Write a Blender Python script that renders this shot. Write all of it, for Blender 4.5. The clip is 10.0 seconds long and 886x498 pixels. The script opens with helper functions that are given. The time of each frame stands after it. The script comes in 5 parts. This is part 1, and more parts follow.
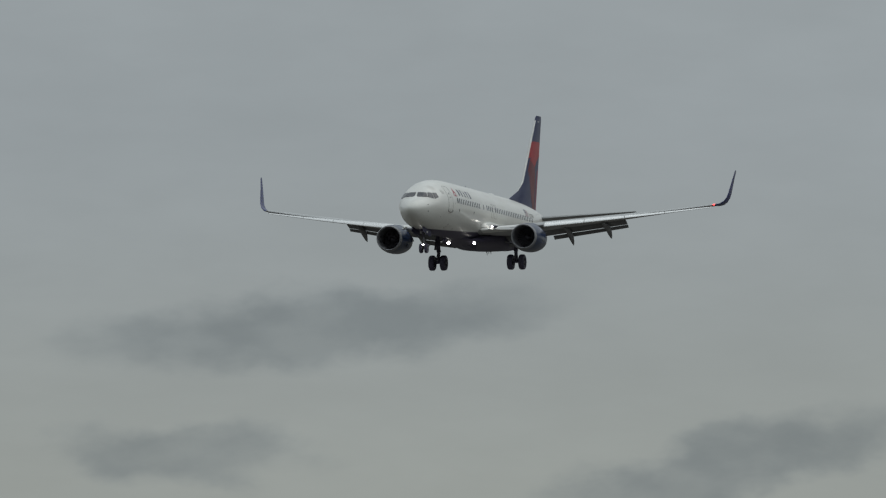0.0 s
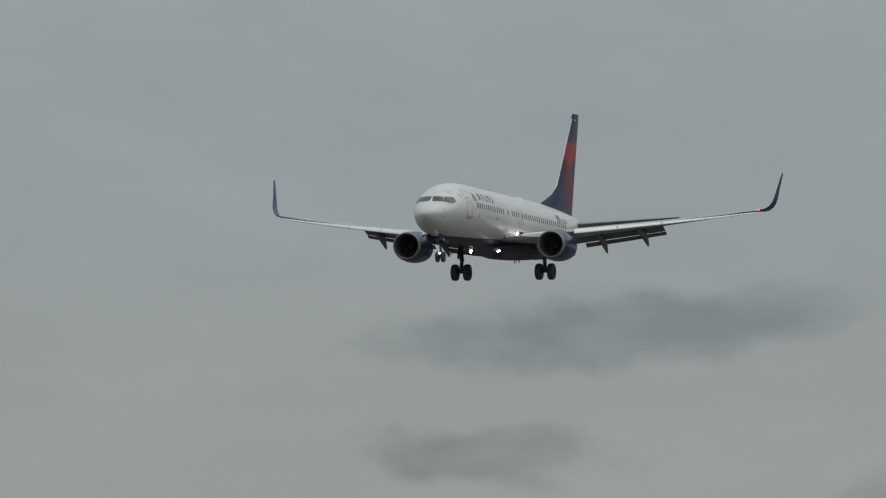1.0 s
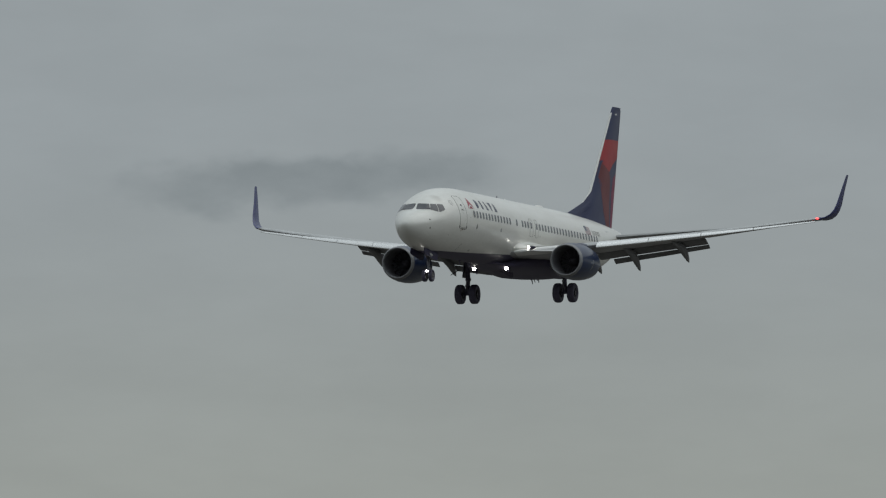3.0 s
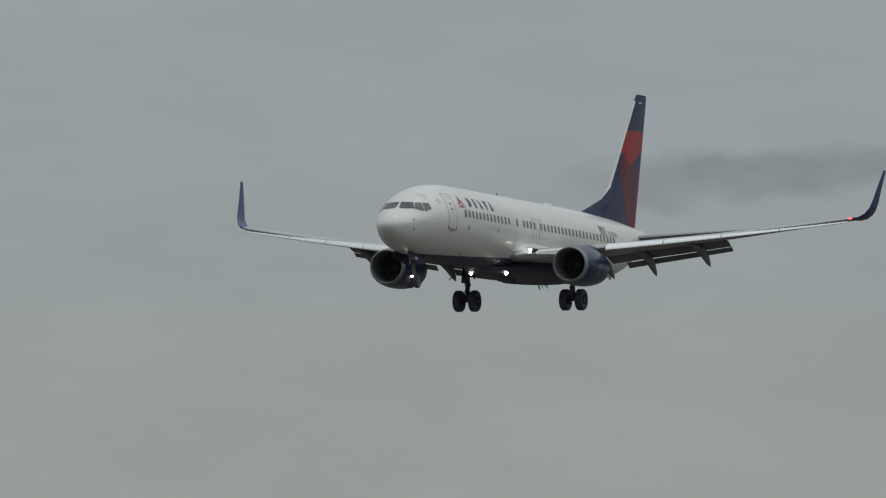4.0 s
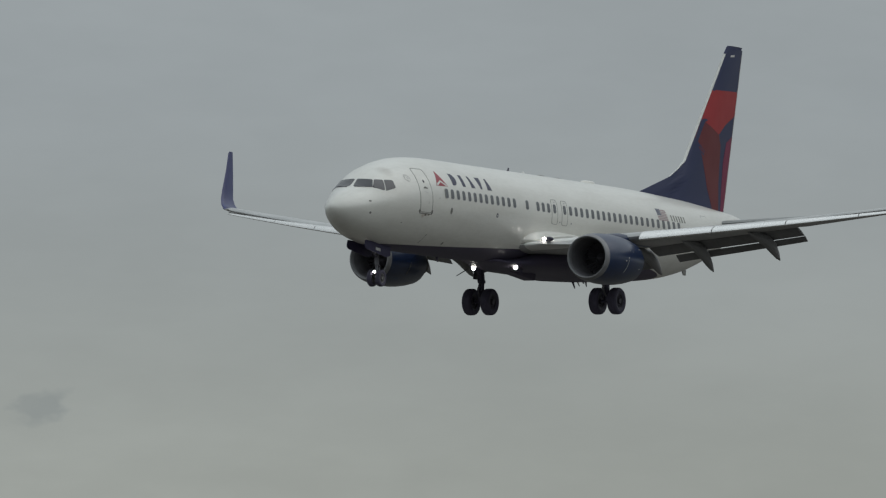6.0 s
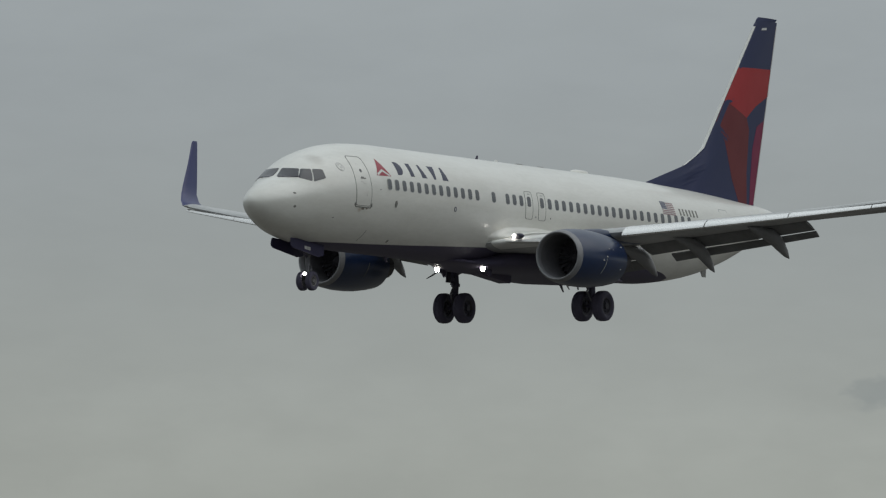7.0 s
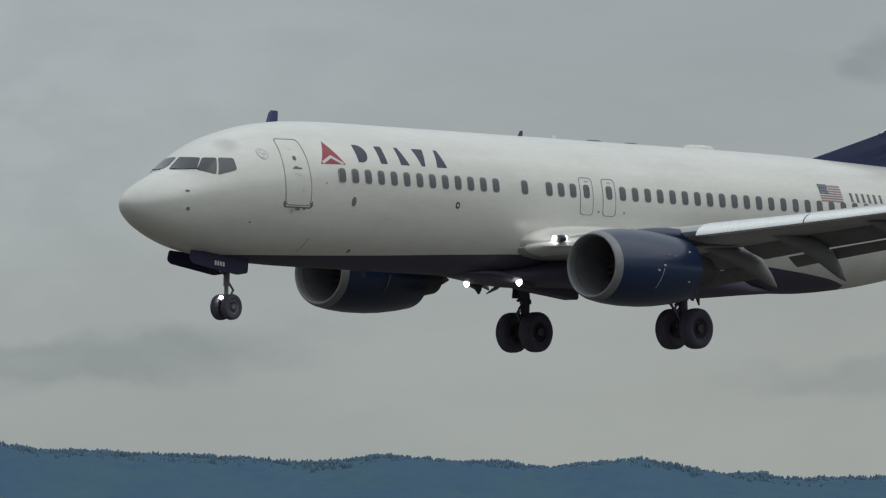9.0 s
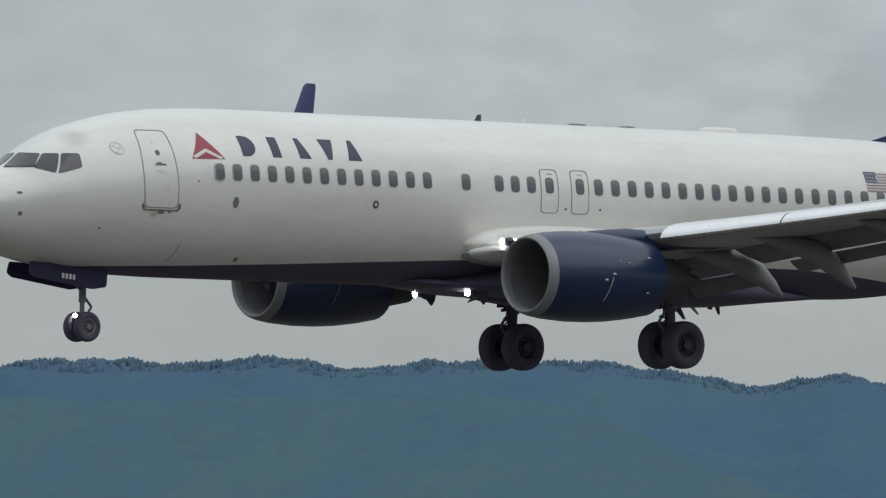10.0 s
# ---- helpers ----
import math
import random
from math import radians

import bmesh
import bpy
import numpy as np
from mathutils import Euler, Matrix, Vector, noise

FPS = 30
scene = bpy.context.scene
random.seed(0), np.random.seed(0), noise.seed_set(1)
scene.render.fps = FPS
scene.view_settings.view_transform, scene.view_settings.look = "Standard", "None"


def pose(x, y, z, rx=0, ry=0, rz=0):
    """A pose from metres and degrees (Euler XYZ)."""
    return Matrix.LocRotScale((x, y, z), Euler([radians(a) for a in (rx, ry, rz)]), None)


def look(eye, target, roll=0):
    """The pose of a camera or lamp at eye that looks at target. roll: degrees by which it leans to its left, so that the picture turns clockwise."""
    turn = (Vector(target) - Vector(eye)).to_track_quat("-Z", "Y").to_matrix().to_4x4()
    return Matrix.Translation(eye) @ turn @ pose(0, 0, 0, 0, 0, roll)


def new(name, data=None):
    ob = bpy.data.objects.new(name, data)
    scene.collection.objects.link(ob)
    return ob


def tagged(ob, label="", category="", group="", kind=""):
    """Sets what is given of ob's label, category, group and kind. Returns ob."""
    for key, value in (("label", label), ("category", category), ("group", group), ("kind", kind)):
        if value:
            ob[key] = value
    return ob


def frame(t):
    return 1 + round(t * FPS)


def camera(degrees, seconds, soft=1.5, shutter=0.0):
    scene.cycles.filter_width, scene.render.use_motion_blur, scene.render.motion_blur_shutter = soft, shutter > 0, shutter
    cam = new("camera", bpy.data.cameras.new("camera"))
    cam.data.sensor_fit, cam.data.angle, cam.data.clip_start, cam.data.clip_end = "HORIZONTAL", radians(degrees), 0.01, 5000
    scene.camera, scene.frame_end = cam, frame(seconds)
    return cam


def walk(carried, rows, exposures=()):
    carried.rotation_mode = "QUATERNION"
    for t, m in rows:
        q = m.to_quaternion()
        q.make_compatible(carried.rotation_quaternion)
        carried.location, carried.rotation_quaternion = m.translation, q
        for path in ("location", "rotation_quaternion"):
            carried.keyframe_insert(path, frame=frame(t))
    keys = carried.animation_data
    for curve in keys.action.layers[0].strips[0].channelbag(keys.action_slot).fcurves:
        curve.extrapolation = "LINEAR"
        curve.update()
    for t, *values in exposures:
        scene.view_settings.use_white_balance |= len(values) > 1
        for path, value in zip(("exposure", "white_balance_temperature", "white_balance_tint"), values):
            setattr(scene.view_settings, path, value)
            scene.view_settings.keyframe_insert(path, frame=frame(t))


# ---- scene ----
cam = camera(3.9138, 10.0, soft=1.25)
walk(cam, [
    (0, pose(0, 0, 1.7, 92.9331, 0.0200, 105.0272)),
    (0.25, pose(0, 0, 1.7, 92.9339, -0.1061, 105.3324)),
    (0.5, pose(0, 0, 1.7, 92.9350, -0.1917, 105.6526)),
    (0.75, pose(0, 0, 1.7, 92.9373, -0.1533, 105.9750)),
    (1, pose(0, 0, 1.7, 92.9401, -0.0792, 106.3600)),
    (1.25, pose(0, 0, 1.7, 92.9429, -0.0406, 106.7480)),
    (1.5, pose(0, 0, 1.7, 92.9455, -0.0048, 107.0846)),
    (1.75, pose(0, 0, 1.7, 92.9470, 0.0483, 107.4521)),
    (2, pose(0, 0, 1.7, 92.9486, 0.0864, 107.8289)),
    (2.25, pose(0, 0, 1.7, 92.9528, 0.0716, 108.2203)),
    (2.5, pose(0, 0, 1.7, 92.9544, 0.0402, 108.6282)),
    (2.75, pose(0, 0, 1.7, 92.9515, 0.0201, 109.0562)),
    (3, pose(0, 0, 1.7, 92.9478, 0.0023, 109.5041)),
    (3.25, pose(0, 0, 1.7, 92.9432, -0.0151, 109.9722)),
    (3.5, pose(0, 0, 1.7, 92.9375, -0.0340, 110.4609)),
    (3.75, pose(0, 0, 1.7, 92.9303, -0.0564, 110.9708)),
    (4, pose(0, 0, 1.7, 92.9213, -0.0842, 111.5024)),
    (4.25, pose(0, 0, 1.7, 92.9045, -0.1425, 112.0790)),
    (4.5, pose(0, 0, 1.7, 92.8819, -0.2133, 112.6110)),
    (4.75, pose(0, 0, 1.7, 92.8581, -0.2635, 113.1980)),
    (5, pose(0, 0, 1.7, 92.8359, -0.3078, 113.9388)),
    (5.25, pose(0, 0, 1.7, 92.8178, -0.3553, 114.6399)),
    (5.5, pose(0, 0, 1.7, 92.7998, -0.4067, 115.3796)),
    (5.75, pose(0, 0, 1.7, 92.7814, -0.4573, 116.1595)),
    (6, pose(0, 0, 1.7, 92.7621, -0.5024, 116.9815)),
    (6.25, pose(0, 0, 1.7, 92.7415, -0.5375, 117.8481)),
    (6.5, pose(0, 0, 1.7, 92.7190, -0.5579, 118.7620)),
    (6.75, pose(0, 0, 1.7, 92.6950, -0.5073, 119.6030)),
    (7, pose(0, 0, 1.7, 92.6669, -0.4093, 120.6735)),
    (7.25, pose(0, 0, 1.7, 92.6298, -0.3205, 121.9380)),
    (7.5, pose(0, 0, 1.7, 92.5925, -0.2240, 123.1198)),
    (7.75, pose(0, 0, 1.7, 92.5634, -0.1240, 124.3640)),
    (8, pose(0, 0, 1.7, 92.5381, -0.0133, 125.8463)),
    (8.25, pose(0, 0, 1.7, 92.5201, 0.1387, 127.4570)),
    (8.5, pose(0, 0, 1.7, 92.4935, 0.2578, 128.9498)),
    (8.75, pose(0, 0, 1.7, 92.4383, 0.2464, 130.5470)),
    (9, pose(0, 0, 1.7, 92.3691, 0.2049, 132.4956)),
    (9.25, pose(0, 0, 1.7, 92.2910, 0.2150, 134.6200)),
    (9.5, pose(0, 0, 1.7, 92.2116, 0.2344, 136.5689)),
    (9.75, pose(0, 0, 1.7, 92.1449, 0.2452, 138.6750)),
    (10, pose(0, 0, 1.7, 92.0755, 0.2551, 141.3064)),
], exposures=[(0, -0.22, 6500, 10), (2.5, -0.215, 6500, 10), (5, -0.21, 6515, 10), (6.5, -0.19, 6560, 10.2), (7.5, -0.12, 6580, 10.6), (8.5, -0.07, 6560, 10.5), (9, -0.035, 6540, 10.8), (9.5, 0.035, 6520, 11.2), (10, 0.18, 6480, 12)])

# ---- world and sun ----
world = bpy.data.worlds.new("world")
scene.world = world
world.use_nodes = True
SUN_AZIMUTH, SUN_HEIGHT = radians(130), radians(48)


def maths(tree, how, a, b=None):
    n = tree.nodes.new("ShaderNodeMath")
    n.operation = how
    for k, v in enumerate((a, b)):
        if v is None:
            continue
        if isinstance(v, (int, float)):
            n.inputs[k].default_value = v
        else:
            tree.links.new(v, n.inputs[k])
    return n.outputs[0]


def ramp_between(tree, value, low, high, a, b):
    n = tree.nodes.new("ShaderNodeMapRange")
    n.interpolation_type = "SMOOTHSTEP"
    tree.links.new(value, n.inputs[0])
    for k, v in zip((1, 2, 3, 4), (low, high, a, b)):
        n.inputs[k].default_value = v
    return n.outputs[0]


def mix_colour(tree, factor, a, b, how="MIX"):
    n = tree.nodes.new("ShaderNodeMix")
    n.data_type, n.blend_type = "RGBA", how
    for socket, v in zip((n.inputs[0], n.inputs[6], n.inputs[7]), (factor, a, b)):
        if isinstance(v, (int, float)):
            socket.default_value = v
        elif isinstance(v, tuple):
            socket.default_value = (*v, 1)
        else:
            tree.links.new(v, socket)
    return n.outputs[2]


# bearing and height in degrees, half length, half height, lean, darkness of each cloud bank
CLOUDS = [
    (15.61, 2.59, 1.19, 0.175, 5, 0.27), (16.18, 2.03, 0.62, 0.154, -3, 0.24), (13.74, 1.99, 0.88, 0.185, 14, 0.28),
    (20.06, 3.25, 0.93, 0.134, 1, 0.24), (28.78, 2.06, 0.17, 0.050, 22, 0.15), (34.86, 3.72, 0.62, 0.206, 0, 0.16),
    (33.74, 3.36, 0.47, 0.268, 25, 0.17), (35.45, 3.46, 0.82, 0.247, 3, 0.27), (35.57, 1.94, 0.74, 0.113, 4, 0.24),
    (37.59, 3.29, 0.52, 0.165, -3, 0.22), (36.71, 1.86, 0.25, 0.072, 0, 0.16), (40.47, 3.23, 0.27, 0.185, 0, 0.16),
    (40.41, 1.83, 0.82, 0.103, 4, 0.11), (38.44, 3.21, 0.36, 0.10, 6, 0.14), (43.96, 1.88, 1.13, 0.134, 4, 0.17), (48.84, 2.9, 0.82, 0.124, 5, 0.1),
    (49.36, 2.81, 0.46, 0.268, 20, 0.15), (11.07, 2.58, 1.44, 0.309, 4, 0.22)]
BRIGHT = [
    (32.16, 1.56, 7.21, 0.772, 0, 0.06), (35.68, 2.17, 0.57, 0.134, 3, 0.08), (52.69, 2.59, 0.72, 0.124, -4, 0.12),
    (48.22, 2.91, 6.18, 1.339, 0, 0.16)]


def build_sky():
    t = world.node_tree
    t.nodes.clear()
    way = t.nodes.new("ShaderNodeTexCoord")
    split = t.nodes.new("ShaderNodeSeparateXYZ")
    t.links.new(way.outputs["Generated"], split.inputs[0])
    bearing = maths(t, "MULTIPLY", maths(t, "ARCTAN2", maths(t, "MULTIPLY", split.outputs[1], -1.0), maths(t, "MULTIPLY", split.outputs[0], -1.0)), -57.2958)
    height = maths(t, "MULTIPLY", maths(t, "ARCSINE", split.outputs[2]), 57.2958)
    flat = t.nodes.new("ShaderNodeCombineXYZ")
    t.links.new(bearing, flat.inputs[0])
    t.links.new(height, flat.inputs[1])

    def puff(scale, detail, rough, stretch):
        m = t.nodes.new("ShaderNodeMapping")
        m.inputs["Scale"].default_value = (scale, scale * stretch, 1)
        t.links.new(flat.outputs[0], m.inputs[0])
        n = t.nodes.new("ShaderNodeTexNoise")
        n.inputs["Scale"].default_value, n.inputs["Detail"].default_value, n.inputs["Roughness"].default_value = 1.0, detail, rough
        t.links.new(m.outputs[0], n.inputs["Vector"])
        return n

    # the ragged edges of the banks: the flat coordinates are shifted by a fine and a coarse noise
    shift = t.nodes.new("ShaderNodeVectorMath")
    shift.operation = "MULTIPLY_ADD"
    t.links.new(puff(2.0, 4, 0.55, 1.7).outputs["Color"], shift.inputs[0])
    shift.inputs[1].default_value, shift.inputs[2].default_value = (0.75, 0.30, 0), (-0.375, -0.15, 0)
    place = t.nodes.new("ShaderNodeVectorMath")
    t.links.new(flat.outputs[0], place.inputs[0])
    t.links.new(shift.outputs[0], place.inputs[1])
    grain = puff(2.4, 4, 0.5, 1.8).outputs["Fac"]

    def banks(rows):
        total = None
        for az, el, a, b, lean, dark in rows:
            m = t.nodes.new("ShaderNodeMapping")
            m.vector_type = "TEXTURE"
            m.inputs["Location"].default_value, m.inputs["Rotation"].default_value = (-az, el, 0), (0, 0, radians(lean))
            m.inputs["Scale"].default_value = (a, b, 1)
            t.links.new(place.outputs[0], m.inputs[0])
            ln = t.nodes.new("ShaderNodeVectorMath")
            ln.operation = "LENGTH"
            t.links.new(m.outputs[0], ln.inputs[0])
            v = ramp_between(t, ln.outputs["Value"], 1.15, 0.45, 0.0, dark)
            total = v if total is None else maths(t, "MAXIMUM", total, v)
        return total

    dark = maths(t, "MULTIPLY", banks(CLOUDS), ramp_between(t, grain, 0.3, 0.65, 0.65, 1.08))
    bright = maths(t, "MULTIPLY", banks(BRIGHT), ramp_between(t, grain, 0.35, 0.65, 0.5, 1.1))
    veil = ramp_between(t, puff(0.35, 4, 0.55, 2.6).outputs["Fac"], 0.3, 0.7, 0.968, 1.042)
    veil = maths(t, "MULTIPLY", veil, ramp_between(t, puff(1.6, 5, 0.6, 2.8).outputs["Fac"], 0.3, 0.7, 0.985, 1.018))
    # an overcast dome: three times as bright overhead as at the horizon
    dome = maths(t, "ADD", maths(t, "MULTIPLY", maths(t, "MAXIMUM", split.outputs[2], 0.0), DOME), 1.0)
    value = maths(t, "MULTIPLY", maths(t, "MULTIPLY", dome, veil), maths(t, "ADD", maths(t, "SUBTRACT", 1.0, dark), bright))
    low = mix_colour(t, ramp_between(t, bearing, -45.0, -38.0, 1.0, 0.0), SKY_LOW, SKY_LOW_NORTH)
    tone = mix_colour(t, ramp_between(t, height, 1.3, 3.6, 0.0, 1.0), low, SKY_HIGH)
    cloud = mix_colour(t, maths(t, "MULTIPLY", dark, 1.6), tone, (0.288, 0.338, 0.366))
    scaled = t.nodes.new("ShaderNodeVectorMath")
    scaled.operation = "SCALE"
    t.links.new(cloud, scaled.inputs[0])
    t.links.new(value, scaled.inputs["Scale"])
    clear = t.nodes.new("ShaderNodeTexSky")
    clear.sky_type, clear.sun_disc = "NISHITA", False
    clear.sun_elevation, clear.sun_rotation = SUN_HEIGHT, radians(90) - SUN_AZIMUTH
    back, thin, both = t.nodes.new("ShaderNodeBackground"), t.nodes.new("ShaderNodeBackground"), t.nodes.new("ShaderNodeAddShader")
    t.links.new(scaled.outputs[0], back.inputs[0])
    t.links.new(clear.outputs[0], thin.inputs[0])
    back.inputs[1].default_value, thin.inputs[1].default_value = 1.0, 0.002
    t.links.new(back.outputs[0], both.inputs[0])
    t.links.new(thin.outputs[0], both.inputs[1])
    out = t.nodes.new("ShaderNodeOutputWorld")
    t.links.new(both.outputs[0], out.inputs[0])


SKY_LOW, SKY_LOW_NORTH, SKY_HIGH, DOME = (0.322, 0.345, 0.322), (0.312, 0.342, 0.334), (0.302, 0.336, 0.352), 2.0
build_sky()
sun = new("sun", bpy.data.lights.new("sun", "SUN"))
sun.data.energy, sun.data.angle, sun.data.color = 0.5, radians(60), (1.0, 0.97, 0.92)
sun.matrix_world = look((0, 0, 0), (-math.cos(SUN_AZIMUTH) * math.cos(SUN_HEIGHT), -math.sin(SUN_AZIMUTH) * math.cos(SUN_HEIGHT), -math.sin(SUN_HEIGHT)))


# ---- materials ----
def surface(name, colour, rough=0.5, metal=0.0, second=None, grain=(4.0, 60.0), contrast=0.5, bump=0.0, stretch=(1, 1, 1), glow=0.0, rough_var=0.08, coat=0.0, spots=(), shine=0.5, turn=0.0):
    """Paint, metal or rubber: two tones mixed by a coarse and a fine noise in the thing's own metres, with uneven gloss and fine relief."""
    m = bpy.data.materials.new(name)
    m.use_nodes = True
    t = m.node_tree
    shader = t.nodes["Principled BSDF"]
    place = t.nodes.new("ShaderNodeTexCoord")
    grow = t.nodes.new("ShaderNodeMapping")
    grow.inputs["Scale"].default_value = stretch
    if turn:  # the grain's axes turned about the vertical, in degrees
        about = t.nodes.new("ShaderNodeMapping")
        about.inputs["Rotation"].default_value = (0, 0, radians(turn))
        t.links.new(place.outputs["Object"], about.inputs[0])
        t.links.new(about.outputs[0], grow.inputs[0])
    else:
        t.links.new(place.outputs["Object"], grow.inputs[0])
    noises = []
    for scale in grain:
        n = t.nodes.new("ShaderNodeTexNoise")
        n.inputs["Scale"].default_value, n.inputs["Detail"].default_value, n.inputs["Roughness"].default_value = scale, 6, 0.62
        t.links.new(grow.outputs[0], n.inputs["Vector"])
        noises.append(n.outputs["Fac"])
    worn = ramp_between(t, maths(t, "ADD", maths(t, "MULTIPLY", noises[0], 0.65), maths(t, "MULTIPLY", noises[1], 0.35)), 0.36, 0.66, 0.0, contrast)
    out = mix_colour(t, worn, colour, second or tuple(c * 0.7 for c in colour))
    for centre, size, tint, strength in spots:  # stains with a shape of their own
        at = t.nodes.new("ShaderNodeMapping")
        at.vector_type = "TEXTURE"
        at.inputs["Location"].default_value, at.inputs["Scale"].default_value = centre, size
        t.links.new(place.outputs["Object"], at.inputs[0])
        ln = t.nodes.new("ShaderNodeVectorMath")
        ln.operation = "LENGTH"
        t.links.new(at.outputs[0], ln.inputs[0])
        amount = maths(t, "MULTIPLY", ramp_between(t, ln.outputs["Value"], 1.0, 0.1, 0.0, strength), ramp_between(t, noises[0], 0.3, 0.6, 0.5, 1.0))
        out = mix_colour(t, amount, out, tint)
    t.links.new(out, shader.inputs["Base Color"])
    t.links.new(maths(t, "ADD", maths(t, "MULTIPLY", noises[0], 2 * rough_var), rough - rough_var), shader.inputs["Roughness"])
    shader.inputs["Metallic"].default_value = metal
    shader.inputs["Coat Weight"].default_value = coat
    shader.inputs["Specular IOR Level"].default_value = shine
    if bump:
        b = t.nodes.new("ShaderNodeBump")
        b.inputs["Strength"].default_value, b.inputs["Distance"].default_value = 1.0, bump
        t.links.new(noises[1], b.inputs["Height"])
        t.links.new(b.outputs[0], shader.inputs["Normal"])
    if glow:
        shader.inputs["Emission Color"].default_value = (*colour, 1)
        shader.inputs["Emission Strength"].default_value = glow
    return m


white_paint = surface("white_paint", (0.705, 0.696, 0.652), 0.34, 0, (0.555, 0.543, 0.497), (0.8, 7.0), 0.55, 0.0004, (0.35, 1, 1.4), coat=0.35,
                      spots=(((-3.40, 0.80, 1.02), (0.50, 0.55, 0.45), (0.36, 0.33, 0.29), 0.9), ((-3.5, 1.5, 0.1), (0.9, 0.6, 0.5), (0.55, 0.53, 0.48), 0.4),
                             ((-0.9, 0.9, -0.9), (0.9, 1.0, 0.5), (0.58, 0.57, 0.54), 0.35), ((-5.05, 1.75, -0.75), (0.16, 0.3, 0.12), (0.30, 0.20, 0.12), 0.6)))
door_paint = surface("door_paint", (0.705, 0.696, 0.652), 0.34, 0, (0.555, 0.543, 0.497), (0.8, 7.0), 0.55, 0.0004, (0.35, 1, 1.4), coat=0.35)
navy_paint = surface("navy_paint", (0.080, 0.071, 0.112), 0.55, 0, (0.100, 0.089, 0.118), (1.1, 14.0), 0.6, 0.0003, (0.4, 1, 1), shine=0.15)
door_navy = surface("door_navy", (0.024, 0.021, 0.054), 0.5, 0, (0.034, 0.030, 0.062), (1.1, 14.0), 0.6, 0.0003, (0.4, 1, 1), shine=0.15)
winglet_blue = surface("winglet_blue", (0.020, 0.026, 0.12), 0.35, 0, (0.028, 0.034, 0.11), (1.1, 14.0), 0.6, 0.0003)
cowl_paint = surface("cowl_paint", (0.007, 0.020, 0.064), 0.30, 0, (0.012, 0.025, 0.062), (1.5, 18.0), 0.6, 0.0003, (0.5, 1, 1), coat=0.1, shine=0.4)
fin_navy = surface("fin_navy", (0.019, 0.026, 0.078), 0.4, 0, (0.028, 0.034, 0.084), (0.8, 10.0), 0.6, 0.0003, shine=0.25)
fin_red = surface("fin_red", (0.33, 0.022, 0.026), 0.42, 0, (0.28, 0.02, 0.024), (1.0, 12.0), 0.6, shine=0.25)
fin_dark_red = surface("fin_dark_red", (0.135, 0.018, 0.022), 0.42, 0, (0.11, 0.016, 0.02), (1.0, 12.0), 0.6, shine=0.25)
fin_plum = surface("fin_plum", (0.19, 0.014, 0.055), 0.42, 0, (0.15, 0.013, 0.05), (1.0, 12.0), 0.6, shine=0.25)
sign_red = surface("sign_red", (0.32, 0.02, 0.042), 0.4, 0, (0.27, 0.02, 0.038), (3.0, 20.0), 0.5)
stripe_red = surface("stripe_red", (0.30, 0.19, 0.20), 0.5, 0, (0.27, 0.18, 0.19), (3.0, 20.0), 0.5)
canton_blue = surface("canton_blue", (0.085, 0.09, 0.14), 0.5, 0, (0.10, 0.105, 0.15), (3.0, 20.0), 0.5)
sign_navy = surface("sign_navy", (0.012, 0.014, 0.05), 0.4, 0, (0.02, 0.022, 0.06), (3.0, 20.0), 0.5)
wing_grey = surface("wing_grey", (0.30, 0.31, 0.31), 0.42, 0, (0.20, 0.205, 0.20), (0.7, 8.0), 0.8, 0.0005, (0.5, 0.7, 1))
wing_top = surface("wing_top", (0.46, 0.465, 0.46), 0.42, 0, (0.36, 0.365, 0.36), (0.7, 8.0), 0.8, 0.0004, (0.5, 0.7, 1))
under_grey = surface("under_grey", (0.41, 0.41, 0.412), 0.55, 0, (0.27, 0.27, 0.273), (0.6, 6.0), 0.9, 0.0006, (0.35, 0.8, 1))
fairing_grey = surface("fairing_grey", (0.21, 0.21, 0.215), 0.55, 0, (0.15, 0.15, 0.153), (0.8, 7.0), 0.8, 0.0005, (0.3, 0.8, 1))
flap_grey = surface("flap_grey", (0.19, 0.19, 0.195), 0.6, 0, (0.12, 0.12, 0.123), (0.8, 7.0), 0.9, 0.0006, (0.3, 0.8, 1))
bare_metal = surface("bare_metal", (0.76, 0.75, 0.735), 0.27, 0.9, (0.70, 0.70, 0.69), (1.5, 24.0), 0.6, rough_var=0.04)
lip_metal = surface("lip_metal", (0.235, 0.235, 0.243), 0.55, 0.3, (0.18, 0.18, 0.187), (2.0, 24.0), 0.6, 0.0003)
duct_grey = surface("duct_grey", (0.145, 0.141, 0.150), 0.6, 0, (0.085, 0.083, 0.09), (3.0, 30.0), 0.6)
fan_metal = surface("fan_metal", (0.070, 0.066, 0.074), 0.6, 0.2, (0.080, 0.076, 0.086), (4.0, 40.0), 0.6)
hot_metal = surface("hot_metal", (0.058, 0.054, 0.056), 0.55, 0.5, (0.07, 0.065, 0.066), (2.0, 20.0), 0.9)
rubber = surface("rubber", (0.056, 0.050, 0.082), 0.75, 0, (0.070, 0.063, 0.094), (5.0, 60.0), 0.8, 0.001)
wheel_metal = surface("wheel_metal", (0.20, 0.19, 0.19), 0.55, 0.3, (0.12, 0.115, 0.115), (6.0, 50.0), 0.9)
wheel_dark = surface("wheel_dark", (0.052, 0.048, 0.062), 0.6, 0.3, (0.045, 0.042, 0.052), (6.0, 50.0), 0.9)
gear_metal = surface("gear_metal", (0.19, 0.185, 0.20), 0.5, 0.3, (0.09, 0.09, 0.10), (5.0, 40.0), 0.9)
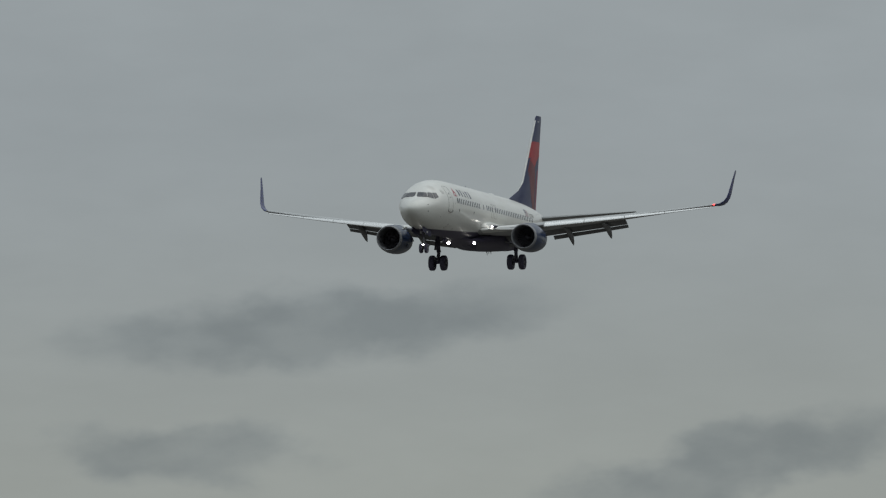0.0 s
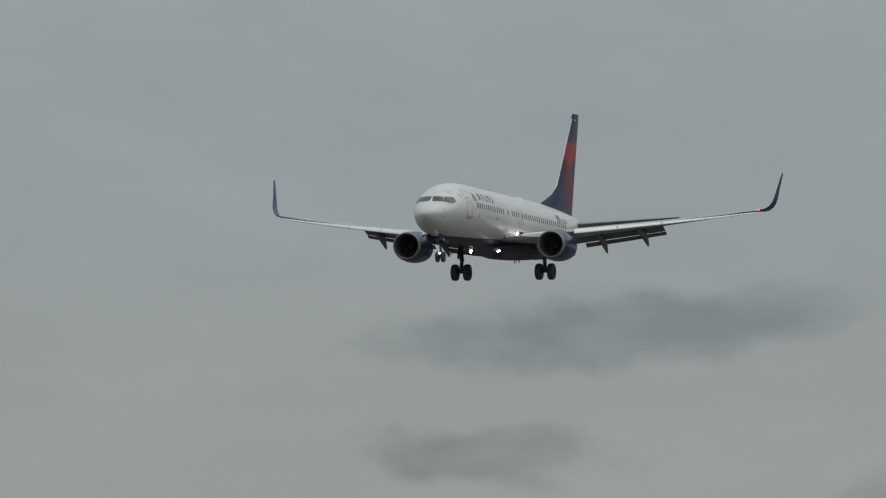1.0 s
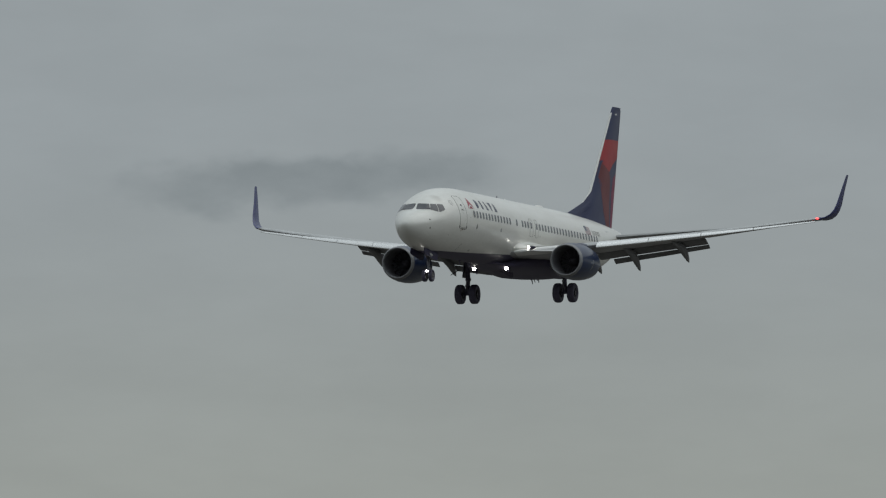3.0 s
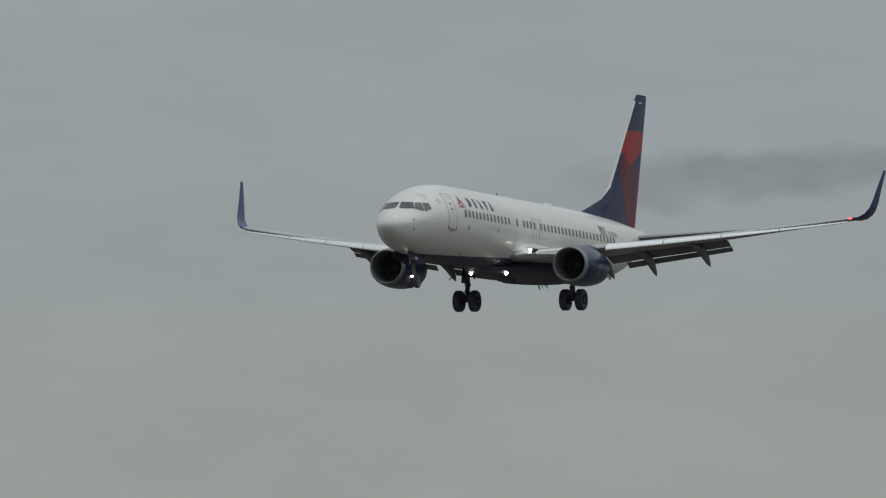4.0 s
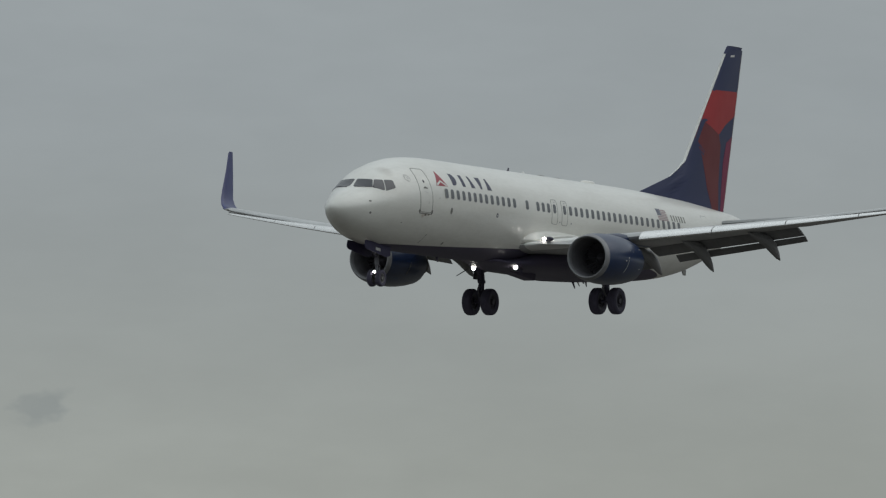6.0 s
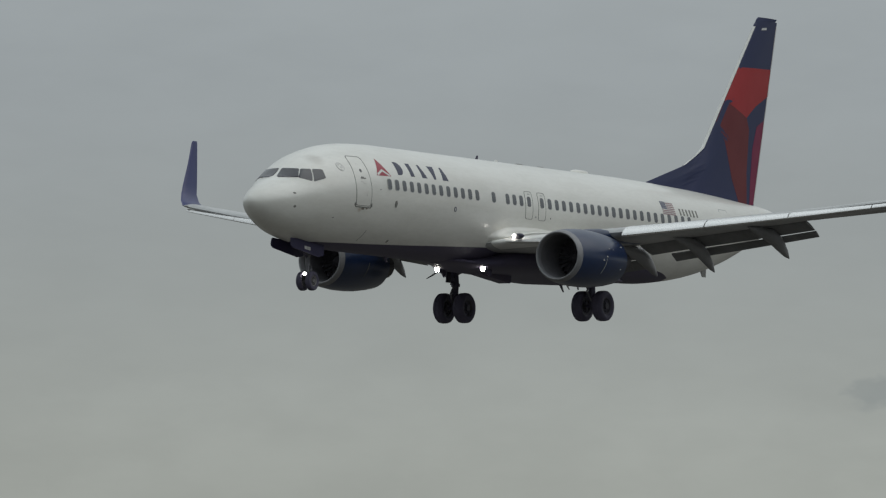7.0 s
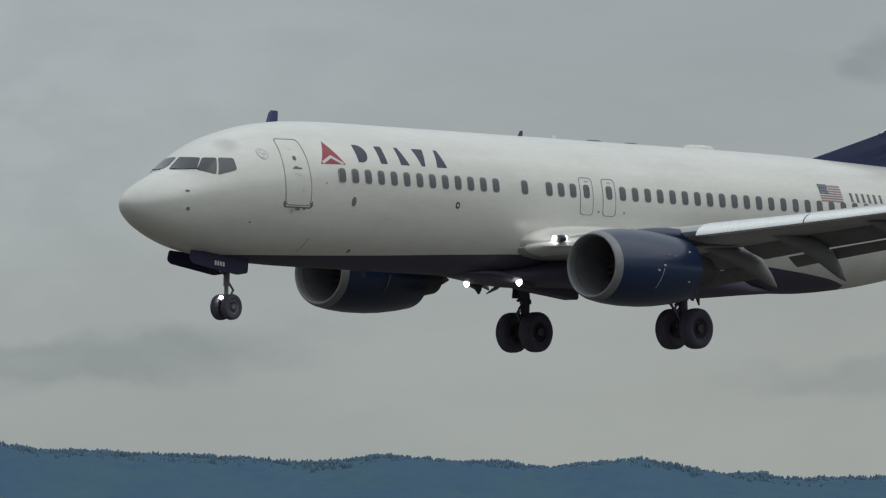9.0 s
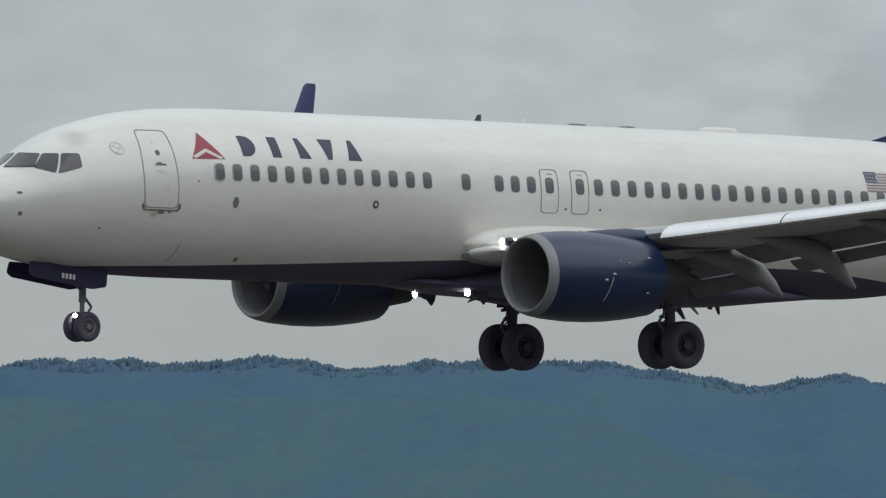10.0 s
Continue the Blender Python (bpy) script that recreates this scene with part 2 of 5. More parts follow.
gear_dark = surface("gear_dark", (0.066, 0.061, 0.096), 0.5, 0.2, (0.050, 0.046, 0.070), (5.0, 40.0), 0.9)
seam_pale = surface("seam_pale", (0.30, 0.295, 0.28), 0.6, 0, (0.17, 0.165, 0.155), (2.0, 14.0), 0.9)
seam_grey = surface("seam_grey", (0.19, 0.185, 0.17), 0.6, 0, (0.11, 0.105, 0.095), (4.0, 30.0), 0.9)
pane_dark = surface("pane_dark", (0.050, 0.050, 0.058), 0.10, 0, (0.032, 0.033, 0.040), (3.0, 20.0), 0.6, coat=0.2, rough_var=0.03)
cabin_pane = surface("cabin_pane", (0.115, 0.118, 0.125), 0.14, 0, (0.075, 0.078, 0.085), (2.2, 12.0), 0.8, coat=0.2, rough_var=0.04)
frame_white = surface("frame_white", (0.66, 0.66, 0.63), 0.4, 0, (0.55, 0.55, 0.52), (4.0, 30.0), 0.6)
scuff_brown = surface("scuff_brown", (0.15, 0.115, 0.085), 0.7, 0, (0.26, 0.24, 0.21), (6.0, 40.0), 0.9)
glove_white = surface("glove_white", (0.70, 0.697, 0.665), 0.32, 0, (0.60, 0.59, 0.57), (0.8, 7.0), 0.55, 0.0003, (0.35, 1, 1.4), coat=0.2)
faint_grey = surface("faint_grey", (0.56, 0.55, 0.53), 0.5, 0, (0.50, 0.49, 0.47), (5.0, 40.0), 0.8)
frame_grey = surface("frame_grey", (0.42, 0.42, 0.41), 0.4, 0.3, (0.32, 0.32, 0.31), (4.0, 30.0), 0.6)
lamp_glow = surface("lamp_glow", (1.0, 0.97, 0.90), 0.3, glow=40.0)
root_glow = surface("root_glow", (1.0, 0.97, 0.90), 0.3, glow=9.0)
lamp_pink = surface("lamp_pink", (1.0, 0.72, 0.66), 0.3, glow=9.0)
lamp_red = surface("lamp_red", (1.0, 0.05, 0.05), 0.3, glow=5.0)
grass = surface("grass", (0.092, 0.087, 0.079), 0.9, 0, (0.115, 0.107, 0.095), (0.02, 0.6), 0.9, 0.02, shine=0.1)
# haze blue in the colour, made lighter to offset shade on the trees' sides
forest_hazed = surface("forest_hazed", (0.178, 0.270, 0.365), 0.95, 0, (0.158, 0.258, 0.325), (0.05, 0.5), 0.9, shine=0.0)


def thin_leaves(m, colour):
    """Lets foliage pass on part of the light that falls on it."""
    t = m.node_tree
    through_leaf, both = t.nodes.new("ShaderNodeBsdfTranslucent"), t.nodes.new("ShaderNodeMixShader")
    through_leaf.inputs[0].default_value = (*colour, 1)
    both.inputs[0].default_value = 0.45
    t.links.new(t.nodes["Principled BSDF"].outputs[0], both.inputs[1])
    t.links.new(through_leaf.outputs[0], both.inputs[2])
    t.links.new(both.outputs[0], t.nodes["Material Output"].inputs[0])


# haze blue in the translucence too, which evens out the trees' shading
thin_leaves(forest_hazed, (0.17, 0.265, 0.345))
# distance haze is mixed into these slope colours: bluer far off, greener near
slope_far_hazed = surface("slope_far_hazed", (0.064, 0.114, 0.176), 0.95, 0, (0.071, 0.128, 0.162), (0.03, 0.25), 1.0, 0, (0.13, 1, 1), shine=0.0, turn=-46)
slope_near_hazed = surface("slope_near_hazed", (0.065, 0.117, 0.158), 0.95, 0, (0.073, 0.131, 0.145), (0.03, 0.25), 1.0, 0, (0.13, 1, 1), shine=0.0, turn=-46)


# ---- mesh helpers ----
def part(name, bm, material, parent, label="", smooth=40, kind=""):
    """Links a bmesh as one mesh object under a thing or a part."""
    me = bpy.data.meshes.new(name)
    bmesh.ops.recalc_face_normals(bm, faces=bm.faces)
    bm.to_mesh(me)
    bm.free()
    me.materials.append(material)
    if smooth:
        me.shade_smooth()
        me.set_sharp_from_angle(angle=radians(smooth))
    ob = new(name, me)
    ob.parent = parent
    if label:
        tagged(ob, label)
    if kind:
        tagged(ob, kind=kind)
    return ob


def loft(bm, rings, close=True, caps=(True, True)):
    """Skins rings of equally many points."""
    rows = [[bm.verts.new(p) for p in ring] for ring in rings]
    n = len(rows[0])
    for a, b in zip(rows, rows[1:]):
        for k in range(n if close else n - 1):
            bm.faces.new((a[k], a[(k + 1) % n], b[(k + 1) % n], b[k]))
    for use, ring in zip(caps, (rows[0], rows[-1])):
        if use:
            bm.faces.new(ring)
    return bm


def tube(bm, a, b, r0, r1=None, n=12):
    a, b = Vector(a), Vector(b)
    turn = (b - a).to_track_quat("Z", "Y")
    r1 = r0 if r1 is None else r1
    loft(bm, [[p + turn @ Vector((r * math.cos(6.28319 * k / n), r * math.sin(6.28319 * k / n), 0)) for k in range(n)] for p, r in ((a, r0), (b, r1))])
    return bm


def block(bm, centre, size, turn=(0, 0, 0), bevel=0.0):
    made = bmesh.ops.create_cube(bm, size=1.0, matrix=pose(*centre, *turn) @ Matrix.Diagonal((*size, 1)))
    if bevel:
        edges = {e for v in made["verts"] for e in v.link_edges}
        bmesh.ops.bevel(bm, geom=list(edges), offset=bevel, segments=2, profile=0.5, affect="EDGES")
    return bm


def patch(bm, outline, on, lift=0.005, rings=3):
    """A thin plate of a convex or star-shaped outline, laid on a curved skin: on(u, v, lift) gives the skin's places."""
    cu, cv = (sum(p[k] for p in outline) / len(outline) for k in (0, 1))
    hub = bm.verts.new(on(cu, cv, lift))
    last = None
    for k in range(1, rings + 1):
        f = k / rings
        ring = [bm.verts.new(on(cu + (u - cu) * f, cv + (v - cv) * f, lift)) for u, v in outline]
        for i in range(len(ring)):
            j = (i + 1) % len(ring)
            bm.faces.new((hub, ring[i], ring[j]) if last is None else (last[i], ring[i], ring[j], last[j]))
        last = ring
    skirt = [bm.verts.new(on(u, v, -0.01)) for u, v in outline]
    for i in range(len(skirt)):
        j = (i + 1) % len(skirt)
        bm.faces.new((last[i], skirt[i], skirt[j], last[j]))
    return bm


def rounded(corners, r, n=4):
    """A polygon with its corners rounded by r."""
    out = []
    for k, p in enumerate(corners):
        p, a, b = Vector(p), Vector(corners[k - 1]), Vector(corners[(k + 1) % len(corners)])
        da, db = (a - p), (b - p)
        ra, rb = min(r, da.length * 0.45), min(r, db.length * 0.45)
        s, e = p + da.normalized() * ra, p + db.normalized() * rb
        for i in range(n + 1):
            f = i / n
            out.append(tuple((1 - f) ** 2 * s + 2 * f * (1 - f) * p + f * f * e))
    return out


def dense(corners, step=0.25):
    out = []
    for k, p in enumerate(corners):
        p, q = Vector(p), Vector(corners[(k + 1) % len(corners)])
        n = max(1, int((q - p).length / step))
        out += [tuple(p + (q - p) * i / n) for i in range(n)]
    return out


def band(bm, outline, wide, on, lift):
    """A narrow seam along the inside of an outline, laid on a curved skin."""
    cu, cv = (sum(p[k] for p in outline) / len(outline) for k in (0, 1))
    rows = []
    for u, v in outline:
        d = Vector((cu - u, cv - v))
        d.x, d.y = (d.x / max(abs(d.x), 1e-6) * min(abs(d.x), wide)), (d.y / max(abs(d.y), 1e-6) * min(abs(d.y), wide))
        rows.append([bm.verts.new(on(u + d.x * f, v + d.y * f, h)) for f, h in ((0.0, -0.004), (0.0, lift), (1.0, lift), (1.0, -0.004))])
    for a, b in zip(rows, rows[1:] + rows[:1]):
        for k in range(3):
            bm.faces.new((a[k], a[k + 1], b[k + 1], b[k]))
    return bm


def oval(u, v, a, b, n=16):
    return [(u + a * math.cos(6.28319 * k / n), v + b * math.sin(6.28319 * k / n)) for k in range(n)]


STATIONS = [  # metres aft of the nose: crown, keel, half width, height of the widest line
    (0.08, -0.70, -0.70, 0.00, -0.70), (0.12, -0.58, -0.84, 0.14, -0.71), (0.22, -0.47, -0.98, 0.28, -0.71),
    (0.45, -0.30, -1.18, 0.49, -0.69), (0.85, -0.09, -1.41, 0.72, -0.63), (1.80, 0.31, -1.75, 1.155, -0.45),
    (2.30, 0.68, -1.86, 1.34, -0.36), (2.80, 0.97, -1.94, 1.485, -0.28), (3.40, 1.225, -2.01, 1.60, -0.20),
    (5.20, 1.64, -2.11, 1.80, -0.05), (6.40, 1.755, -2.13, 1.86, -0.01), (8.00, 1.80, -2.13, 1.88, 0.0), (24.5, 1.80, -2.13, 1.88, 0.0),
    (27.0, 1.775, -2.08, 1.87, 0.0), (29.0, 1.72, -1.90, 1.80, 0.04), (31.0, 1.665, -1.58, 1.62, 0.14),
    (33.0, 1.58, -1.08, 1.34, 0.32), (35.0, 1.47, -0.42, 0.96, 0.58), (37.0, 1.36, 0.30, 0.50, 0.84), (38.0, 1.22, 0.72, 0.20, 0.97)]


def hull(s):
    """Crown, keel, half width and widest height of the hull s metres aft of the nose."""
    s = min(max(s, 0.08), 38.0)
    k = max(i for i in range(len(STATIONS) - 1) if STATIONS[i][0] <= s)
    p = [STATIONS[min(max(i, 0), len(STATIONS) - 1)] for i in (k - 1, k, k + 1, k + 2)]
    h = p[2][0] - p[1][0]
    f = (s - p[1][0]) / h
    out = []
    for j in range(1, 5):
        d = (p[2][j] - p[1][j]) / h
        d0 = (p[1][j] - p[0][j]) / (p[1][0] - p[0][0]) if k > 0 else 2.2 * d
        d1 = (p[3][j] - p[2][j]) / (p[3][0] - p[2][0]) if k + 2 < len(STATIONS) else d
        m0 = 2 * d * d0 / (d + d0) if d * d0 > 0 else 0.0
        m1 = 2 * d * d1 / (d + d1) if d * d1 > 0 else 0.0
        out.append((2 * f**3 - 3 * f**2 + 1) * p[1][j] + (f**3 - 2 * f**2 + f) * h * m0 + (3 * f**2 - 2 * f**3) * p[2][j] + (f**3 - f**2) * h * m1)
    return out


def peak(s):
    """The power that rounds the hull's upper half: narrower shoulders round the cockpit."""
    return 1.66 + 0.34 * min(1.0, max(0.0, (s - 2.6) / 3.4))


def hull_y(s, z):
    top, keel, wide, mid = hull(s)
    q = (z - mid) / ((top - mid) if z > mid else (mid - keel))
    return wide * math.sqrt(max(0.0, 1 - abs(q) ** (peak(s) if z > mid else 2.0)))


def on_hull(side=1):
    """Places on the hull's flank, s metres aft of the nose and z up, lifted off the skin."""
    def on(s, z, lift):
        top, keel, wide, mid = hull(s)
        h = (top - mid) if z > mid else (mid - keel)
        y = hull_y(s, z)
        n = Vector((0, y / wide**2, (z - mid) / h**2))
        n.normalize()
        ds = (hull_y(s + 0.05, z) - hull_y(s - 0.05, z)) / 0.1
        n = Vector((ds, n.y, n.z)).normalized()
        p = Vector((-s, y, z)) + n * lift
        return (p.x, p.y * side, p.z)
    return on


def on_front(side=1):
    """Places on the windscreen's skin, y aside and z up."""
    def on(y, z, lift):
        a, b = 0.3, 4.5
        for _ in range(30):
            m = (a + b) / 2
            top, keel, wide, mid = hull(m)
            if z < top and hull_y(m, z) > abs(y):
                b = m
            else:
                a = m
        return (-(a - lift * 0.75), (y + 0.3 * lift) * side, z + lift * 0.6)
    return on


BELLY = [(2.5, -2.2), (3.2, -1.965), (3.9, -1.94), (6.5, -1.86), (9.2, -1.75), (11.75, -1.63), (14.0, -1.53), (18.0, -1.42), (24.8, -1.45), (26.5, -1.56), (27.7, -1.66), (28.8, -1.80), (30.0, -2.2)]


def belly_height(s):
    return float(np.interp(s, [p[0] for p in BELLY], [p[1] for p in BELLY]))


def build_fuselage(plane):
    stops = sorted({round(v, 3) for v in [0.08, 0.09, 0.105, 0.13, 0.17, 0.23, 0.31] + [0.4 + 0.10 * k for k in range(56)] + [6.0 + 0.5 * k for k in range(37)] + [24.5 + 0.35 * k for k in range(39)] + [38.0]})
    upper, lower = bmesh.new(), bmesh.new()
    white, navy = [], []
    for s in stops:
        top, keel, wide, mid = hull(s)
        zb = max(belly_height(s), keel) if 2.5 < s < 30.0 else keel
        split = math.acos(max(-1.0, min(1.0, (zb - mid) / max(mid - keel, 1e-4)))) if keel < mid else math.pi

        def at(a):
            h = (top - mid) if abs(a) < math.pi / 2 else (mid - keel)
            y = wide * math.sqrt(max(0.0, 1 - abs(math.cos(a)) ** (peak(s) if abs(a) < math.pi / 2 else 2.0)))
            return (-s, math.copysign(y, math.sin(a)), mid + h * math.cos(a))
        white.append([at(-split + 2 * split * k / 72) for k in range(73)])
        if 2.5 < s < 30.0:
            navy.append([at(split + (2 * math.pi - 2 * split) * k / 18) for k in range(19)])
    loft(upper, white[1:], close=False, caps=(False, False))
    rim = [v for v in upper.verts if abs(v.co.x + stops[1]) < 1e-4]
    tip = upper.verts.new((-0.08, 0, -0.70))
    ring = rim[:73]
    for a, b in zip(ring, ring[1:]):
        upper.faces.new((a, b, tip))
    upper.faces.new([v for v in upper.verts if abs(v.co.x + 38.0) < 1e-4][:73])
    loft(lower, navy, close=False, caps=(False, False))
    bmesh.ops.remove_doubles(upper, verts=upper.verts, dist=1e-5)
    bmesh.ops.remove_doubles(lower, verts=lower.verts, dist=1e-5)
    body = part("fuselage", upper, white_paint, plane, "glossy white painted fuselage with light grime")
    part("belly", lower, navy_paint, plane, "navy blue painted belly")
    return body


def build_windows(body):
    port = on_hull()
    first = bmesh.new()
    patch(first, rounded([(9.875, 0.09), (10.125, 0.09), (10.125, 0.46), (9.875, 0.46)], 0.10), port, 0.006)
    pane = part("cabin_window", first, cabin_pane, body, "grey oval cabin window")
    edge = bmesh.new()
    patch(edge, rounded([(9.855, 0.07), (10.145, 0.07), (10.145, 0.48), (9.855, 0.48)], 0.115), port, 0.003)
    rim = part("window_frame", edge, frame_grey, body, "thin grey window surround")
    places = [6.66 + 0.512 * k for k in range(13)] + [13.97, 14.97, 15.46, 15.95] + [18.0 + 0.520 * k for k in range(12)]
    for k, s in enumerate(places):
        for ob in (pane, rim):
            o = ob if k == 0 else ob.copy()
            if k:
                scene.collection.objects.link(o)
            o.location.x = 10.0 - s
    for s in [24.24 + 0.52 * k for k in range(9)]:
        bm = bmesh.new()
        patch(bm, rounded([(s - 0.125, 0.09), (s + 0.125, 0.09), (s + 0.125, 0.46), (s - 0.125, 0.46)], 0.10), port, 0.006)
        part("cabin_window", bm, cabin_pane, body)
    # overwing exits, each a hatch with a seam round it and a window in it
    for s in (16.50, 17.43):
        edge = rounded([(s - 0.27, -0.37), (s + 0.27, -0.37), (s + 0.27, -0.1), (s + 0.27, 0.15), (s + 0.27, 0.4), (s + 0.27, 0.66), (s - 0.27, 0.66), (s - 0.27, 0.4), (s - 0.27, 0.15), (s - 0.27, -0.1)], 0.12, 3)
        bm = bmesh.new()
        patch(bm, edge, port, 0.003, 5)
        hatch = part("overwing_exit", bm, door_paint, body, "white overwing exit hatch with a grey seam")
        bm = bmesh.new()
        band(bm, edge, 0.020, port, 0.009)
        part("hatch_seam", bm, seam_pale, hatch)
        bm = bmesh.new()
        patch(bm, rounded([(s - 0.125, 0.09), (s + 0.125, 0.09), (s + 0.125, 0.46), (s - 0.125, 0.46)], 0.10), port, 0.012)
        part("cabin_window", bm, cabin_pane, hatch)
        bm = bmesh.new()
        patch(bm, rounded([(s - 0.04, 0.53), (s + 0.12, 0.53), (s + 0.12, 0.565), (s - 0.04, 0.565)], 0.01, 1), port, 0.012, 2)
        part("handle_cover", bm, frame_grey, hatch)


def build_cockpit(body):
    for side in (1, -1):
        front, flank = on_front(side), on_hull(side)
        panes = [("windscreen", front, [(0.05, 0.595), (0.65, 0.575), (0.815, 0.252), (0.08, 0.28)]),
                 ("side_window", flank, [(2.40, 0.575), (2.68, 0.575), (2.41, 0.12), (2.05, 0.235)]),
                 ("aft_side_window", flank, [(2.72, 0.58), (3.09, 0.58), (3.03, 0.265), (2.455, 0.11)])]
        for name, on, corners in panes:
            bm = bmesh.new()
            patch(bm, dense(rounded(corners, 0.05, 2), 0.12), on, 0.014, 7)
            part(name, bm, pane_dark, body, "dark cockpit pane")
        # wiper at rest along the sill
        bm = bmesh.new()
        a, b, c = Vector(front(0.16, 0.25, 0.02)), Vector(front(0.55, 0.25, 0.03)), Vector(front(0.84, 0.27, 0.02))
        tube(bm, a, b, 0.012, n=6)
        tube(bm, b, c, 0.012, n=6)
        part("wiper", bm, gear_dark, body)


def build_door(body):
    port = on_hull()
    edge = rounded([(4.60, -0.60), (5.05, -0.60), (5.51, -0.60), (5.51, -0.3), (5.49, 0.0), (5.47, 0.3), (5.46, 0.6), (5.45, 0.9), (5.44, 1.19), (5.06, 1.19), (4.68, 1.19), (4.62, 0.9), (4.57, 0.6), (4.54, 0.3), (4.54, 0.0), (4.56, -0.3)], 0.10, 2)
    bm = bmesh.new()
    patch(bm, edge, port, 0.003, 6)
    seam = part("passenger_door", bm, door_paint, body, "closed white passenger door with a scuffed seam")
    bm = bmesh.new()
    band(bm, edge, 0.020, port, 0.009)
    part("door_seam", bm, seam_pale, seam)
    bm = bmesh.new()
    patch(bm, oval(5.02, 0.66, 0.055, 0.065), port, 0.012, 2)
    part("door_window", bm, pane_dark, seam)
    bm = bmesh.new()
    patch(bm, [(4.88, 0.37), (5.18, 0.37), (5.18, 0.41), (5.06, 0.41), (5.06, 0.44), (4.94, 0.44), (4.94, 0.41), (4.88, 0.40)], port, 0.014, 2)
    part("door_handle", bm, seam_grey, seam, "grey recessed door handle")
    for corners in ([(4.60, -0.665), (5.50, -0.665), (5.51, -0.632), (4.59, -0.632)], [(4.52, -0.59), (4.60, -0.665), (4.62, -0.61), (4.555, -0.50), (4.53, -0.50)], [(5.50, -0.61), (5.52, -0.665), (5.60, -0.59), (5.57, -0.48), (5.545, -0.48)]):
        bm = bmesh.new()
        patch(bm, dense(corners, 0.15), port, 0.010, 3)
        part("sill_scuff", bm, seam_grey, seam, "worn dark scuff round the door sill")
    for s, z, a, b in ((5.06, -0.70, 0.10, 0.035), (5.30, -0.685, 0.05, 0.025), (4.95, 0.25, 0.09, 0.012), (5.07, 0.21, 0.10, 0.012), (4.98, 0.90, 0.05, 0.010), (5.20, -0.20, 0.014, 0.05)):
        bm = bmesh.new()
        patch(bm, oval(s, z, a, b, 10), port, 0.007, 2)
        part("rust_stain" if z < -0.5 else "scratch", bm, scuff_brown if z < -0.5 else faint_grey, seam)


def build_small_marks(body):
    port = on_hull()
    for name, s, z, a, b, mat, label in (("static_port", 7.15, -0.41, 0.085, 0.13, seam_grey, "grey oval sensor plate"), ("outflow_vent", 11.27, -0.33, 0.085, 0.095, gear_dark, "round vent with a pale centre"),
                                         ("pressure_probe", 1.53, -0.35, 0.06, 0.03, seam_grey, "small grey probe"), ("pressure_probe", 1.54, -0.82, 0.05, 0.05, seam_grey, ""), ("angle_vane", 3.52, -1.10, 0.04, 0.022, seam_grey, ""),
                                         ("drain", 6.05, 0.04, 0.02, 0.02, gear_dark, ""), ("vent_dot", 17.00, -0.26, 0.03, 0.025, gear_dark, ""), ("vent_dot", 18.05, -0.25, 0.03, 0.025, gear_dark, ""),
                                         ("drain_stain", 7.70, -1.69, 0.055, 0.05, seam_grey, ""), ("emblem_ring", 4.04, 0.74, 0.17, 0.15, door_paint, "faint round grey emblem")):
        bm = bmesh.new()
        patch(bm, oval(s, z, a, b), port, 0.008, 2)
        ob = part(name, bm, mat, body, label)
        if name == "outflow_vent":
            bm = bmesh.new()
            patch(bm, oval(s, z, 0.035, 0.045), port, 0.012, 2)
            part("vent_centre", bm, frame_white, ob)
        if name == "emblem_ring":
            for du, dv, a2, b2 in ((0.04, -0.01, 0.07, 0.035), (-0.08, 0.03, 0.04, 0.02), (-0.02, -0.10, 0.05, 0.016), (0.10, 0.06, 0.03, 0.03), (0.0, 0.09, 0.06, 0.014)):
                bm = bmesh.new()
                patch(bm, oval(s + du, z + dv, a2, b2, 10), port, 0.012, 2)
                part("emblem_mark", bm, faint_grey, ob)
            bm = bmesh.new()
            band(bm, oval(s, z, 0.17, 0.15, 24), 0.02, port, 0.012)
            part("emblem_edge", bm, faint_grey, ob)
    bm = bmesh.new()  # a scratch-like seam low on the bow
    patch(bm, [(5.785, -1.79), (5.835, -1.62), (5.865, -1.42), (5.88, -1.42), (5.852, -1.62), (5.80, -1.79)], port, 0.006, 3)
    part("access_seam", bm, seam_grey, body)
    # the airline's mark in plain shapes: a red triangle with a pale chevron, then plain navy shapes in place of the lettering
    bm = bmesh.new()
    patch(bm, dense([(6.30, 1.17), (5.93, 0.55), (6.88, 0.57)], 0.15), port, 0.006, 5)
    mark = part("red_emblem", bm, sign_red, body, "red triangle with a pale chevron")
    for corners in ([(5.97, 0.615), (6.36, 0.80), (6.36, 0.715), (6.02, 0.555)], [(6.36, 0.80), (6.82, 0.60), (6.74, 0.56), (6.36, 0.715)]):
        bm = bmesh.new()
        patch(bm, dense(corners, 0.15), port, 0.011, 3)
        part("chevron_arm", bm, frame_white, mark)
    half_disc = [(7.42, 0.66)] + [(7.56 + 0.28 * math.sin(radians(d)), 0.895 - 0.235 * math.cos(radians(d))) for d in range(0, 181, 20)] + [(7.40, 1.13)]
    for outline in (half_disc, [(8.30, 0.66), (8.56, 0.66), (8.54, 1.13), (8.27, 1.13)], [(9.10, 0.66), (9.44, 0.66), (9.20, 1.13), (9.07, 1.13)],
                    [(9.93, 0.66), (10.06, 0.66), (10.20, 1.13), (9.78, 1.13)], [(10.54, 0.66), (10.94, 0.66), (10.78, 1.13), (10.66, 1.13)]):
        bm = bmesh.new()
        patch(bm, dense(outline, 0.12), port, 0.007, 4)
        part("name_shape", bm, sign_navy, body, "plain navy painted shape")
